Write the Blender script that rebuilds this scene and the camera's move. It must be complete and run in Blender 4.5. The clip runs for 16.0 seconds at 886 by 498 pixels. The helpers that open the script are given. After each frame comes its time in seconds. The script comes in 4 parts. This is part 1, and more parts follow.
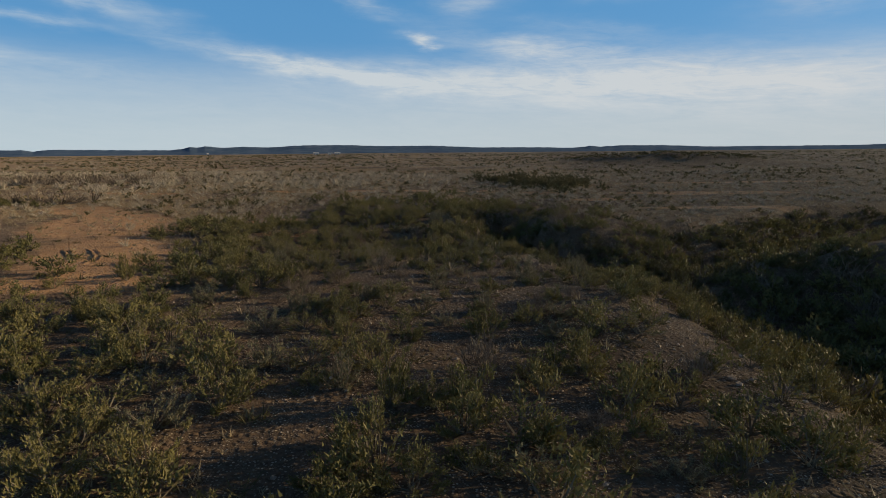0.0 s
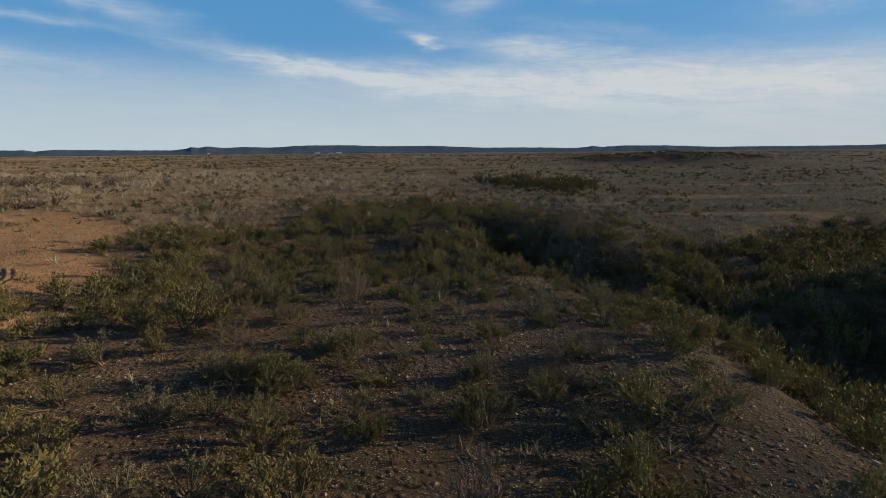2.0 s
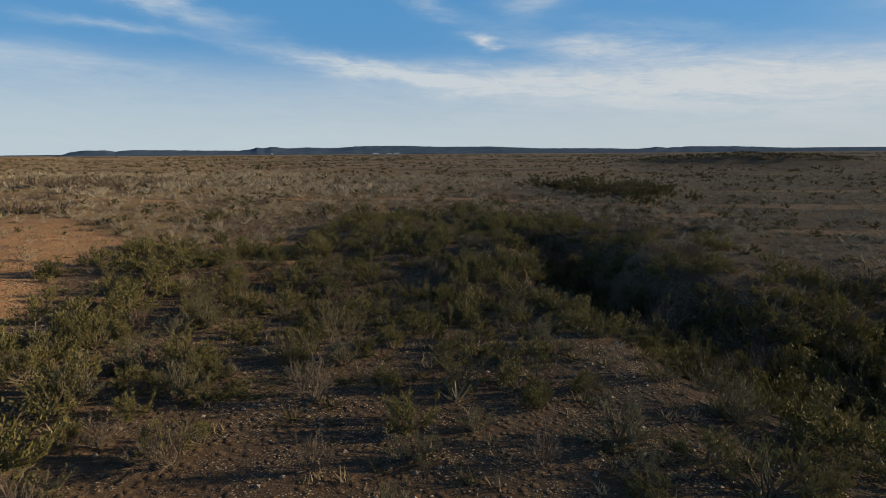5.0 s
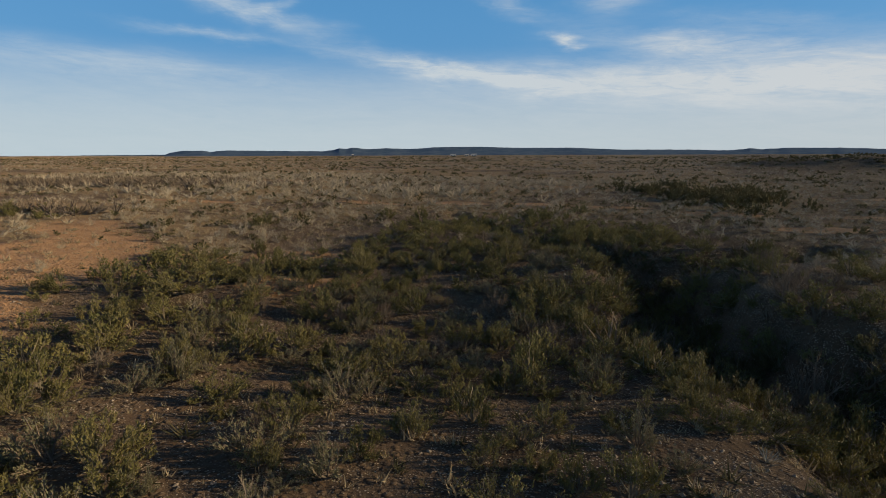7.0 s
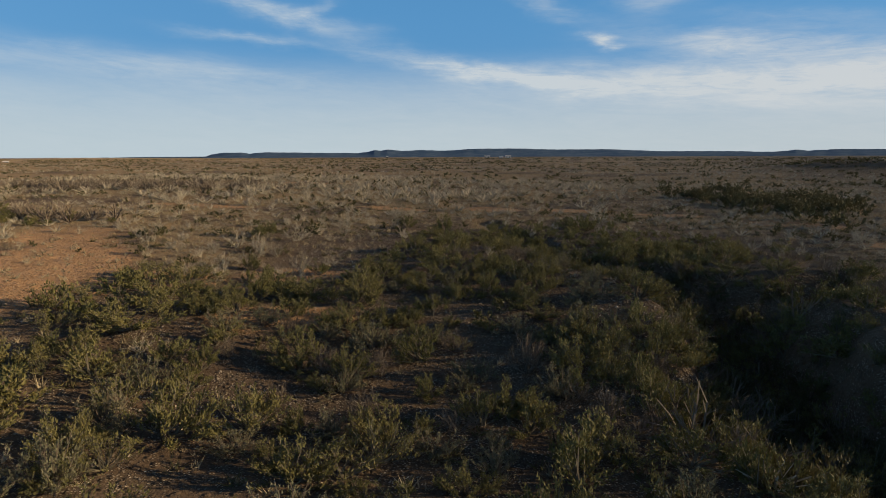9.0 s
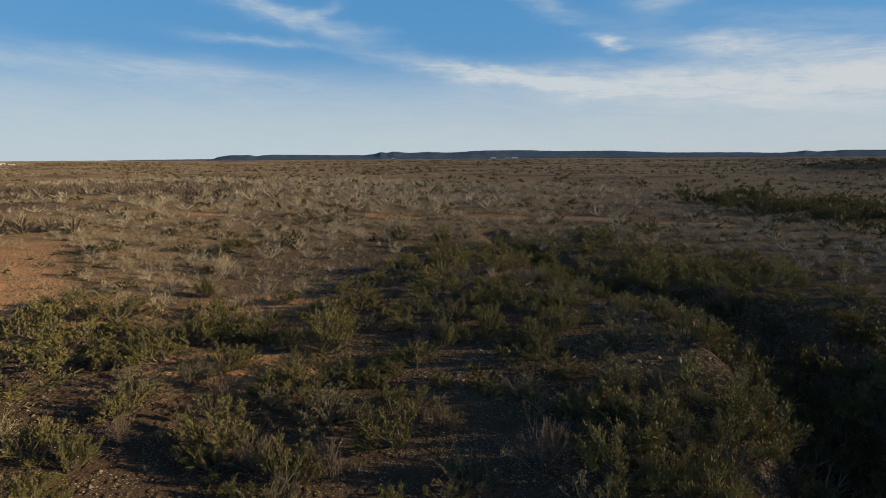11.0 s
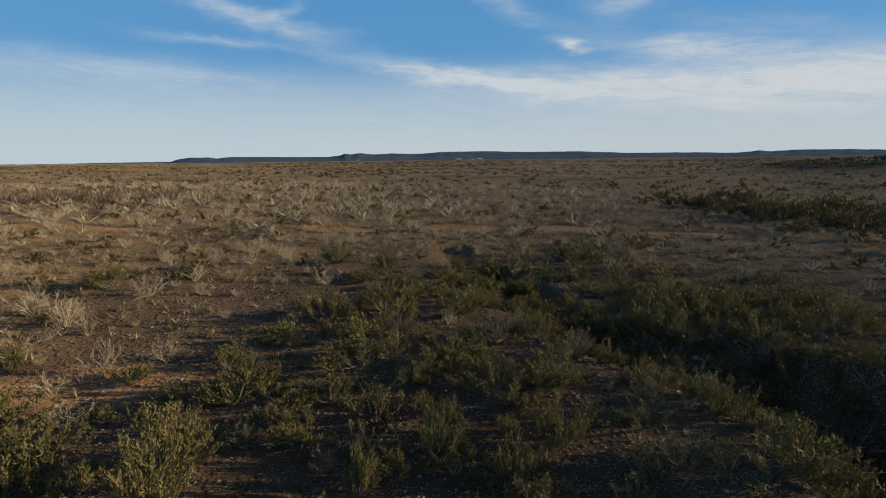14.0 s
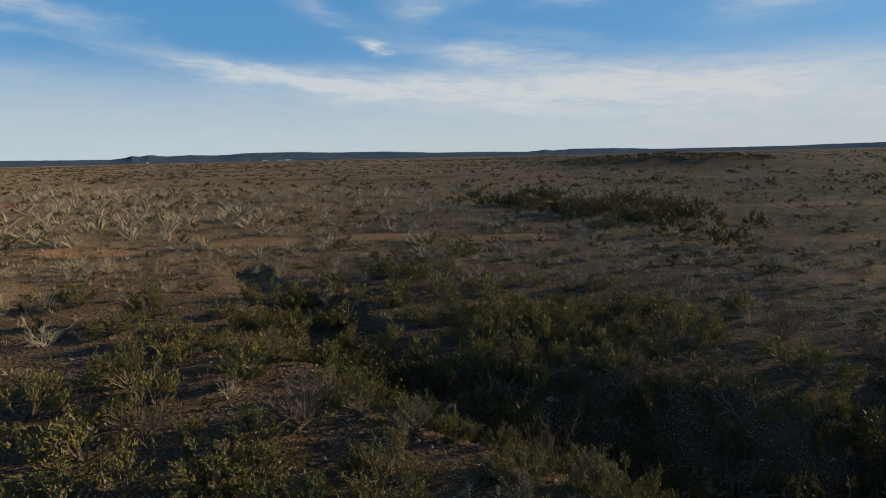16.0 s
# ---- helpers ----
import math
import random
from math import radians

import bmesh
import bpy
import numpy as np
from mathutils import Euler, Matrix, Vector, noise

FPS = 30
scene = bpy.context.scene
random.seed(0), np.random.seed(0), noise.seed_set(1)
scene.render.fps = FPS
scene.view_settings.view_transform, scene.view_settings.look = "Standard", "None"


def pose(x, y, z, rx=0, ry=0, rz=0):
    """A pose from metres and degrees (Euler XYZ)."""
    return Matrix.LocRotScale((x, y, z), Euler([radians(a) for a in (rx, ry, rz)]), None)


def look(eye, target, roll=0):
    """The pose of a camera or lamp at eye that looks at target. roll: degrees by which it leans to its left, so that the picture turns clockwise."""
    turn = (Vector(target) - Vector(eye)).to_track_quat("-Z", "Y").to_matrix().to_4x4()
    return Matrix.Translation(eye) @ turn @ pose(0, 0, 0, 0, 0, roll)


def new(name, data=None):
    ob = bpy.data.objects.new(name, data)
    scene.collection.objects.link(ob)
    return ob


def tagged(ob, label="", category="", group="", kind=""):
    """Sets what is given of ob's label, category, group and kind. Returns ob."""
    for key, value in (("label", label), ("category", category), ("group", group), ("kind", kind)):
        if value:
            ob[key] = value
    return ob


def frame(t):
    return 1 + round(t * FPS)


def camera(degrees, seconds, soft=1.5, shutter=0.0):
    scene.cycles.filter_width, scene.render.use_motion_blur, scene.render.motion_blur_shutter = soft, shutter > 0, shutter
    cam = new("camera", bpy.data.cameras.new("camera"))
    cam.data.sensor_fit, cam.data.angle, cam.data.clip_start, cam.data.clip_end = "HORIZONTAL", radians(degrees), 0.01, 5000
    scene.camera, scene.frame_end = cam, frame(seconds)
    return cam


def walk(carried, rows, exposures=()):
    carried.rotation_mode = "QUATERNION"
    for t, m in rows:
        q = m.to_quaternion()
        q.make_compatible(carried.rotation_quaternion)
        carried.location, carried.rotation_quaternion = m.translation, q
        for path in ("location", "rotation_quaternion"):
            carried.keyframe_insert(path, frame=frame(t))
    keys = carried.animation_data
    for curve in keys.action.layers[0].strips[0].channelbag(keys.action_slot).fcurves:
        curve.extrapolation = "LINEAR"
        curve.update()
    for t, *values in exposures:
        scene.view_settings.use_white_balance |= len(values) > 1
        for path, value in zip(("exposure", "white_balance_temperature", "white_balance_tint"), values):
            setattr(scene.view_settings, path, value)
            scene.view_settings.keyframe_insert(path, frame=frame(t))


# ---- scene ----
cam = camera(76.3, 16.0, soft=0.9)
METRES, EYE, TILT, LEAN, TURN = 43.75, 7.0, 2.1, 3.15, 0.0
ROWS = [
    (0.0, 0.0, 0.0, 0.0, 0.54, -11.91, -2.57),
    (0.5, 0.003, 0.0332, -0.0014, 0.5, -11.91, -2.57),
    (1.0, 0.0057, 0.0654, -0.0029, 0.48, -11.9, -2.58),
    (1.5, 0.0082, 0.0988, -0.0042, 0.47, -11.89, -2.6),
    (2.0, 0.011, 0.1323, -0.0056, 0.72, -11.9, -2.58),
    (2.5, 0.0136, 0.1659, -0.0069, 0.87, -11.91, -2.59),
    (3.0, 0.0165, 0.1993, -0.0083, 0.96, -11.9, -2.55),
    (3.5, 0.0193, 0.2324, -0.0094, 1.56, -11.92, -2.54),
    (6.0, 0.0284, 0.3977, -0.0158, 10.41, -12.22, -2.37),
    (6.5, 0.0268, 0.4303, -0.0175, 12.14, -12.27, -2.34),
    (7.0, 0.024, 0.4623, -0.0192, 14.25, -12.31, -2.28),
    (7.5, 0.0203, 0.494, -0.0207, 16.21, -12.36, -2.22),
    (8.0, 0.0159, 0.5249, -0.0221, 16.93, -12.35, -2.16),
    (8.5, 0.0109, 0.5554, -0.024, 17.39, -12.32, -2.12),
    (9.0, 0.0052, 0.5851, -0.0257, 17.69, -12.27, -2.09),
    (11.5, -0.0235, 0.7297, -0.0313, 18.37, -12.08, -1.85),
    (12.0, -0.0289, 0.7589, -0.0326, 18.4, -12.06, -1.8),
    (12.5, -0.0344, 0.7881, -0.0341, 18.42, -12.05, -1.78),
    (13.0, -0.04, 0.8172, -0.0358, 18.37, -12.01, -1.75),
    (13.5, -0.0455, 0.8462, -0.0375, 17.54, -11.95, -1.77),
    (14.0, -0.051, 0.8747, -0.039, 14.83, -11.86, -1.79),
    (14.5, -0.0555, 0.9033, -0.0408, 10.33, -11.69, -1.86),
    (15.0, -0.0585, 0.932, -0.042, 5.97, -11.55, -1.88),
    (15.5, -0.0594, 0.9612, -0.0432, 1.96, -11.4, -1.91),
    (16.0, -0.0586, 0.9903, -0.0439, -4.02, -11.19, -1.97),
]
walk(cam, [(t, pose(0, 0, EYE, TILT, LEAN, TURN) @ pose(METRES * x, METRES * y, METRES * z, 90 + pitch, roll, yaw)) for t, x, y, z, yaw, pitch, roll in ROWS])

# ---- world, sun, exposure ----
SUN_AZ, SUN_EL = 77.0, 13.0


def node(tree, kind, inputs=None, **props):
    n = tree.nodes.new(kind)
    for key, value in props.items():
        if key == "operation":
            n.operation = value
        elif key == "data_type":
            n.data_type = value
        elif key == "blend_type":
            n.blend_type = value
        elif key == "attribute_name":
            n.attribute_name = value
        elif key == "feature":
            n.feature = value
    for key, value in (inputs or {}).items():
        if isinstance(value, bpy.types.NodeSocket):
            tree.links.new(value, n.inputs[key])
        else:
            n.inputs[key].default_value = value
    return n


def mth(tree, op, a, b=0.0, c=0.0):
    return node(tree, "ShaderNodeMath", {0: a, 1: b, 2: c}, operation=op).outputs[0]


def mix(tree, f, a, b, blend="MIX"):
    n = node(tree, "ShaderNodeMix", {0: f, 6: a, 7: b}, data_type="RGBA", blend_type=blend)
    return n.outputs[2]


def ramp(tree, f, lo, hi, a=0.0, b=1.0):
    n = node(tree, "ShaderNodeMapRange", {0: f, 1: lo, 2: hi, 3: a, 4: b})
    n.interpolation_type = "SMOOTHSTEP"
    return n.outputs[0]


def noise_tex(tree, vec, scale, detail=4.0, rough=0.55, distort=0.0):
    return node(tree, "ShaderNodeTexNoise", {"Vector": vec, "Scale": scale, "Detail": detail, "Roughness": rough, "Distortion": distort}).outputs[0]


world = bpy.data.worlds.new("sky")
scene.world = world
world.use_nodes = True
wt = world.node_tree
wt.nodes.clear()
sky = wt.nodes.new("ShaderNodeTexSky")
sky.sky_type, sky.sun_disc = "NISHITA", False
sky.sun_elevation, sky.sun_rotation = radians(SUN_EL), radians(SUN_AZ)
sky.air_density, sky.dust_density, sky.ozone_density = 1.0, 0.6, 2.5
coord = wt.nodes.new("ShaderNodeTexCoord").outputs["Generated"]
xyz = wt.nodes.new("ShaderNodeSeparateXYZ")
wt.links.new(coord, xyz.inputs[0])
az = mth(wt, "MULTIPLY", mth(wt, "ARCTAN2", xyz.outputs[0], xyz.outputs[1]), 57.2958)
el = mth(wt, "MULTIPLY", mth(wt, "ARCSINE", xyz.outputs[2]), 57.2958)


bend = node(wt, "ShaderNodeCombineXYZ", {0: mth(wt, "MULTIPLY", az, 0.16), 1: mth(wt, "MULTIPLY", el, 0.45)}).outputs[0]
bend_b = node(wt, "ShaderNodeVectorMath", {0: bend, 1: (31.0, 7.0, 3.0)}, operation="ADD").outputs[0]
az_bent = mth(wt, "ADD", az, mth(wt, "MULTIPLY", mth(wt, "SUBTRACT", noise_tex(wt, bend, 1.0, 5.0), 0.5), 7.0))
el_bent = mth(wt, "ADD", el, mth(wt, "MULTIPLY", mth(wt, "SUBTRACT", noise_tex(wt, bend_b, 1.0, 5.0), 0.5), 2.6))


def cloud_at(a0, e0, sa, se, tilt, power):
    """A soft streak of cirrus: centre, half sizes and tilt in degrees."""
    u, v = mth(wt, "SUBTRACT", az_bent, a0), mth(wt, "SUBTRACT", el_bent, e0)
    c, s = math.cos(radians(tilt)), math.sin(radians(tilt))
    p = mth(wt, "ADD", mth(wt, "MULTIPLY", u, c / sa), mth(wt, "MULTIPLY", v, s / sa))
    q = mth(wt, "ADD", mth(wt, "MULTIPLY", u, -s / se), mth(wt, "MULTIPLY", v, c / se))
    r = mth(wt, "ADD", mth(wt, "MULTIPLY", p, p), mth(wt, "MULTIPLY", q, q))
    return mth(wt, "MULTIPLY", mth(wt, "EXPONENT", mth(wt, "MULTIPLY", r, -1.0)), power)


CIRRUS = [
    (-13.0, 8.0, 11.0, 0.8, -9.0, 0.75), (9.0, 9.6, 8.0, 1.0, -6.0, 0.6), (-2.2, 10.5, 1.3, 0.45, -6.0, 0.75),
    (24.0, 6.0, 18.0, 2.4, -2.0, 0.55), (4.0, 6.6, 14.0, 1.6, -3.0, 0.45), (-33.0, 13.2, 7.0, 0.8, -14.0, 0.55),
    (-35.5, 10.7, 5.0, 0.4, -3.0, 0.45), (-45.0, 8.0, 14.0, 1.1, -3.0, 0.3), (36.0, 12.6, 6.0, 1.4, 10.0, 0.45),
    (3.0, 14.5, 4.0, 1.5, 20.0, 0.4), (19.0, 14.2, 5.0, 0.6, 4.0, 0.35), (-30.0, 13.4, 2.6, 0.6, 30.0, 0.3), (-8.0, 13.8, 4.0, 0.6, -22.0, 0.28), (14.0, 11.0, 7.0, 0.7, -8.0, 0.2),
]
streaks = 0.0
for row in CIRRUS:
    streaks = mth(wt, "ADD", streaks, cloud_at(*row))
flat = node(wt, "ShaderNodeCombineXYZ", {0: mth(wt, "MULTIPLY", az, 0.11), 1: mth(wt, "ADD", mth(wt, "MULTIPLY", el, 0.62), mth(wt, "MULTIPLY", az, 0.035))}).outputs[0]
wisps = noise_tex(wt, flat, 1.0, 7.0, 0.6, 0.9)
fine = noise_tex(wt, flat, 3.2, 6.0, 0.65, 1.4)
texture = mth(wt, "ADD", mth(wt, "MULTIPLY", wisps, 2.2), mth(wt, "MULTIPLY", fine, 1.2))
veil = mth(wt, "MULTIPLY", ramp(wt, el, 10.5, 5.0), 0.40)
rough_part = mth(wt, "MULTIPLY", streaks, mth(wt, "SUBTRACT", texture, 0.75))
even_part = mth(wt, "MULTIPLY", veil, mth(wt, "ADD", mth(wt, "MULTIPLY", texture, 0.4), 0.3))
cover = mth(wt, "ADD", rough_part, even_part)
cover = node(wt, "ShaderNodeClamp", {0: cover, 1: 0.0, 2: 0.92}).outputs[0]
sunward = ramp(wt, az, -50.0, 60.0)
cloud_colour = mix(wt, sunward, (6.1, 6.8, 7.2, 1), (6.8, 6.9, 6.9, 1))
low_air = mix(wt, sunward, (4.9, 6.0, 6.5, 1), (4.6, 5.4, 5.75, 1))
blue = mix(wt, 0.72, sky.outputs[0], (0.92, 3.4, 6.9, 1))
deep = mix(wt, ramp(wt, el, 12.0, 44.0), blue, (0.42, 0.68, 1.22, 1))
air = mix(wt, ramp(wt, el, 9.5, 0.5, 0.0, 0.92), deep, low_air)
sky_mix = mix(wt, cover, air, cloud_colour)
back = node(wt, "ShaderNodeBackground", {0: sky_mix, 1: 0.095})
wt.links.new(back.outputs[0], wt.nodes.new("ShaderNodeOutputWorld").inputs[0])

lamp = bpy.data.lights.new("sun", "SUN")
lamp.energy, lamp.angle, lamp.color = 5.6, radians(0.6), (1.0, 0.755, 0.44)
sun = new("sun", lamp)
sun.matrix_world = look((400 * math.sin(radians(SUN_AZ)), 400 * math.cos(radians(SUN_AZ)), 400 * math.tan(radians(SUN_EL))), (0, 0, 0))
scene.view_settings.exposure = 0.0


# ---- materials ----
def material(name):
    m = bpy.data.materials.new(name)
    m.use_nodes = True
    t = m.node_tree
    return m, t, t.nodes["Principled BSDF"]


def ground_material():
    m, t, p = material("gravelly_soil")
    co = t.nodes.new("ShaderNodeTexCoord").outputs["Object"]
    red = node(t, "ShaderNodeAttribute", attribute_name="red_soil").outputs["Fac"]
    straw = node(t, "ShaderNodeAttribute", attribute_name="dry_grass").outputs["Fac"]
    big, mid, grit = noise_tex(t, co, 0.12, 5.0), noise_tex(t, co, 1.1, 6.0, 0.65), noise_tex(t, co, 9.0, 5.0, 0.7)
    soil = mix(t, ramp(t, big, 0.35, 0.65), (0.098, 0.066, 0.044, 1), (0.152, 0.105, 0.068, 1))
    soil = mix(t, ramp(t, mid, 0.42, 0.66, 0.0, 0.6), soil, (0.085, 0.066, 0.047, 1))
    rust = mix(t, ramp(t, mid, 0.3, 0.7), (0.46, 0.275, 0.145, 1), (0.33, 0.190, 0.098, 1))
    soil = mix(t, ramp(t, mth(t, "ADD", red, mth(t, "MULTIPLY", mth(t, "SUBTRACT", mid, 0.5), 1.2)), 0.25, 0.7), soil, rust)
    hay = mix(t, ramp(t, grit, 0.35, 0.65), (0.235, 0.158, 0.084, 1), (0.36, 0.258, 0.145, 1))
    soil = mix(t, ramp(t, mth(t, "ADD", straw, mth(t, "MULTIPLY", mth(t, "SUBTRACT", mid, 0.5), 1.1)), 0.12, 0.6, 0.0, 0.9), soil, hay)
    stones = node(t, "ShaderNodeTexVoronoi", {"Vector": co, "Scale": 16.0})
    pebble = mth(t, "MULTIPLY", ramp(t, stones.outputs["Distance"], 0.42, 0.28), ramp(t, mth(t, "ADD", mid, mth(t, "MULTIPLY", grit, 0.3)), 0.52, 0.68))
    tone = mix(t, ramp(t, node(t, "ShaderNodeSeparateXYZ", {0: stones.outputs["Color"]}).outputs[0], 0.0, 1.0), (0.20, 0.145, 0.10, 1), (0.46, 0.39, 0.30, 1))
    colour = mix(t, pebble, soil, tone)
    colour = mix(t, mth(t, "MULTIPLY", ramp(t, grit, 0.4, 0.75), 0.35), colour, (0.06, 0.045, 0.035, 1))
    t.links.new(colour, p.inputs["Base Color"])
    p.inputs["Roughness"].default_value = 0.95
    p.inputs["Diffuse Roughness"].default_value = 1.0
    p.inputs["Specular IOR Level"].default_value = 0.15
    clods = node(t, "ShaderNodeTexVoronoi", {"Vector": co, "Scale": 5.0})
    clod = mth(t, "MULTIPLY", ramp(t, clods.outputs["Distance"], 0.5, 0.1), 1.1)
    lift = mth(t, "ADD", mth(t, "ADD", clod, mth(t, "MULTIPLY", pebble, 0.9)), mth(t, "ADD", mth(t, "MULTIPLY", mid, 1.2), mth(t, "MULTIPLY", grit, 0.8)))
    t.links.new(node(t, "ShaderNodeBump", {"Height": lift, "Strength": 0.9, "Distance": 0.07}).outputs[0], p.inputs["Normal"])
    return m


def plant_material(name, a, b, old, see_through=0.25, rough=0.65):
    """Leaf, twig or blade: two hues and a weathered one, varied plant by plant and piece by piece."""
    m, t, p = material(name)
    tint = node(t, "ShaderNodeAttribute", attribute_name="tint").outputs["Fac"]
    pick = mth(t, "FRACT", mth(t, "ADD", tint, t.nodes.new("ShaderNodeObjectInfo").outputs["Random"]))
    island = t.nodes.new("ShaderNodeNewGeometry").outputs["Random Per Island"]
    colour = mix(t, pick, a, b)
    colour = mix(t, ramp(t, island, 0.7, 1.0, 0.0, 0.45), colour, old)
    colour = mix(t, ramp(t, island, 0.0, 0.5, 0.3, 0.0), colour, tuple(v * 0.45 for v in a[:3]) + (1,))
    t.links.new(colour, p.inputs["Base Color"])
    p.inputs["Roughness"].default_value = rough
    p.inputs["Diffuse Roughness"].default_value = 0.8
    p.inputs["Specular IOR Level"].default_value = 0.2
    if see_through:
        leaf = node(t, "ShaderNodeBsdfTranslucent", {"Color": colour})
        both = node(t, "ShaderNodeMixShader", {0: see_through, 1: p.outputs[0], 2: leaf.outputs[0]})
        t.links.new(both.outputs[0], t.nodes["Material Output"].inputs[0])
    return m


def stone_material():
    m, t, p = material("weathered_limestone")
    co = t.nodes.new("ShaderNodeTexCoord").outputs["Object"]
    rnd = t.nodes.new("ShaderNodeObjectInfo").outputs["Random"]
    isl = t.nodes.new("ShaderNodeNewGeometry").outputs["Random Per Island"]
    tone = mix(t, mth(t, "FRACT", mth(t, "ADD", rnd, isl)), (0.19, 0.150, 0.115, 1), (0.40, 0.34, 0.27, 1))
    n = noise_tex(t, co, 7.0, 6.0, 0.7)
    t.links.new(mix(t, ramp(t, n, 0.4, 0.7, 0.0, 0.7), tone, (0.12, 0.09, 0.07, 1)), p.inputs["Base Color"])
    p.inputs["Roughness"].default_value = 0.9
    t.links.new(node(t, "ShaderNodeBump", {"Height": n, "Strength": 0.7, "Distance": 0.03}).outputs[0], p.inputs["Normal"])
    return m


def hill_material():
    m, t, p = material("haze_tinted_hillside")
    co = t.nodes.new("ShaderNodeTexCoord").outputs["Object"]
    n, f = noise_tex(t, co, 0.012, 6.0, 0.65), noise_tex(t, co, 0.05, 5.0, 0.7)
    # the blue of these base tones stands in for haze over the distance
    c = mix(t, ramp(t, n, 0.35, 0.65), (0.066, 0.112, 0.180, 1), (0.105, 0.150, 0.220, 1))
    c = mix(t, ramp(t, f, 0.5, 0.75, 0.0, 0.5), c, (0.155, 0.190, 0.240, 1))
    t.links.new(c, p.inputs["Base Color"])
    p.inputs["Roughness"].default_value = 1.0
    p.inputs["Specular IOR Level"].default_value = 0.0
    return m


def plain_material(name, colour, rough=0.7):
    m, t, p = material(name)
    n = noise_tex(t, t.nodes.new("ShaderNodeTexCoord").outputs["Object"], 0.6, 4.0)
    t.links.new(mix(t, ramp(t, n, 0.35, 0.7, 0.0, 0.35), colour, tuple(v * 0.7 for v in colour[:3]) + (1,)), p.inputs["Base Color"])
    p.inputs["Roughness"].default_value = rough
    return m


SOIL = ground_material()
LEAF = plant_material("creosote_leaf", (0.118, 0.116, 0.040, 1), (0.205, 0.182, 0.070, 1), (0.24, 0.205, 0.095, 1), 0.12)
LEAF_GREY = plant_material("tarbush_leaf", (0.150, 0.148, 0.085, 1), (0.22, 0.205, 0.125, 1), (0.28, 0.25, 0.17, 1), 0.12)
LEAF_DARK = plant_material("juniper_leaf", (0.074, 0.076, 0.032, 1), (0.120, 0.104, 0.046, 1), (0.15, 0.122, 0.062, 1), 0.12)
TWIG = plant_material("creosote_stem", (0.13, 0.11, 0.08, 1), (0.20, 0.175, 0.13, 1), (0.26, 0.23, 0.18, 1), 0.0, 0.85)
BROWN = plant_material("brown_twig", (0.150, 0.116, 0.088, 1), (0.225, 0.180, 0.138, 1), (0.29, 0.24, 0.19, 1), 0.0, 0.85)
GREY = plant_material("bleached_twig", (0.34, 0.295, 0.222, 1), (0.48, 0.420, 0.318, 1), (0.56, 0.49, 0.38, 1), 0.0, 0.85)
STRAW = plant_material("dry_grass_blade", (0.29, 0.235, 0.150, 1), (0.43, 0.355, 0.235, 1), (0.18, 0.142, 0.09, 1), 0.1, 0.85)
STONE = stone_material()
HILL = hill_material()
WHITE_WALL = plain_material("white_painted_wall", (0.8, 0.79, 0.76, 1))
METAL_ROOF = plain_material("pale_metal_roof", (0.62, 0.60, 0.57, 1), 0.45)
DARK_OPENING = plain_material("dark_opening", (0.05, 0.05, 0.055, 1))

# ---- the lie of the land ----
rng = np.random.default_rng(11)
LATTICE = rng.random((256, 256))


def lumps(x, y, size):
    """Smooth random heights, -1 to 1, at lumps of that size."""
    u, v = np.asarray(x, float) / size, np.asarray(y, float) / size
    i, j = np.floor(u).astype(int), np.floor(v).astype(int)
    f, g = u - i, v - j
    f, g = f * f * (3 - 2 * f), g * g * (3 - 2 * g)
    a, b = LATTICE[i % 256, j % 256], LATTICE[(i + 1) % 256, j % 256]
    c, d = LATTICE[i % 256, (j + 1) % 256], LATTICE[(i + 1) % 256, (j + 1) % 256]
    return 2 * ((a * (1 - f) + b * f) * (1 - g) + (c * (1 - f) + d * f) * g) - 1


def smooth(v):
    v = np.clip(v, 0, 1)
    return v * v * (3 - 2 * v)


# axis of the dry gully: x, y, floor height, reach of the near bank, reach of the far bank
GULLY = [
    (-11.0, 72.0, 1.0, 1.2, 1.2), (-8.2, 67.0, 0.85, 1.8, 2.0), (-6.0, 62.5, 0.55, 2.3, 2.6), (-4.0, 59.0, 0.25, 2.5, 2.9), (-1.3, 56.4, -0.4, 2.7, 3.3), (1.8, 54.6, -1.5, 3.2, 3.8), (4.4, 52.4, -2.0, 4.0, 4.0), (5.7, 49.0, -2.2, 4.4, 3.4),
    (6.5, 45.0, -2.0, 4.8, 2.9), (7.2, 40.5, -1.6, 6.4, 3.6), (11.0, 35.0, -1.7, 9.0, 6.0), (16.0, 28.0, -2.3, 11.8, 12.0), (17.5, 20.0, -2.4, 11.0, 13.0), (18.5, 5.0, -2.6, 11.0, 13.0), (22.0, -40.0, -3.0, 12.0, 14.0),
]
SIDE = [(10.5, 36.0, -1.6, 5.0, 4.5), (16.0, 38.0, -1.7, 8.5, 6.0), (24.0, 42.3, -1.4, 9.0, 6.0), (36.0, 50.0, -1.9, 8.5, 6.5), (52.0, 57.0, -1.4, 8.0, 6.0)]
FORK = [(5.2, 52.0, -1.6, 3.5, 3.5), (9.5, 54.6, -1.0, 3.5, 3.0), (15.0, 57.0, 0.2, 3.0, 2.5)]


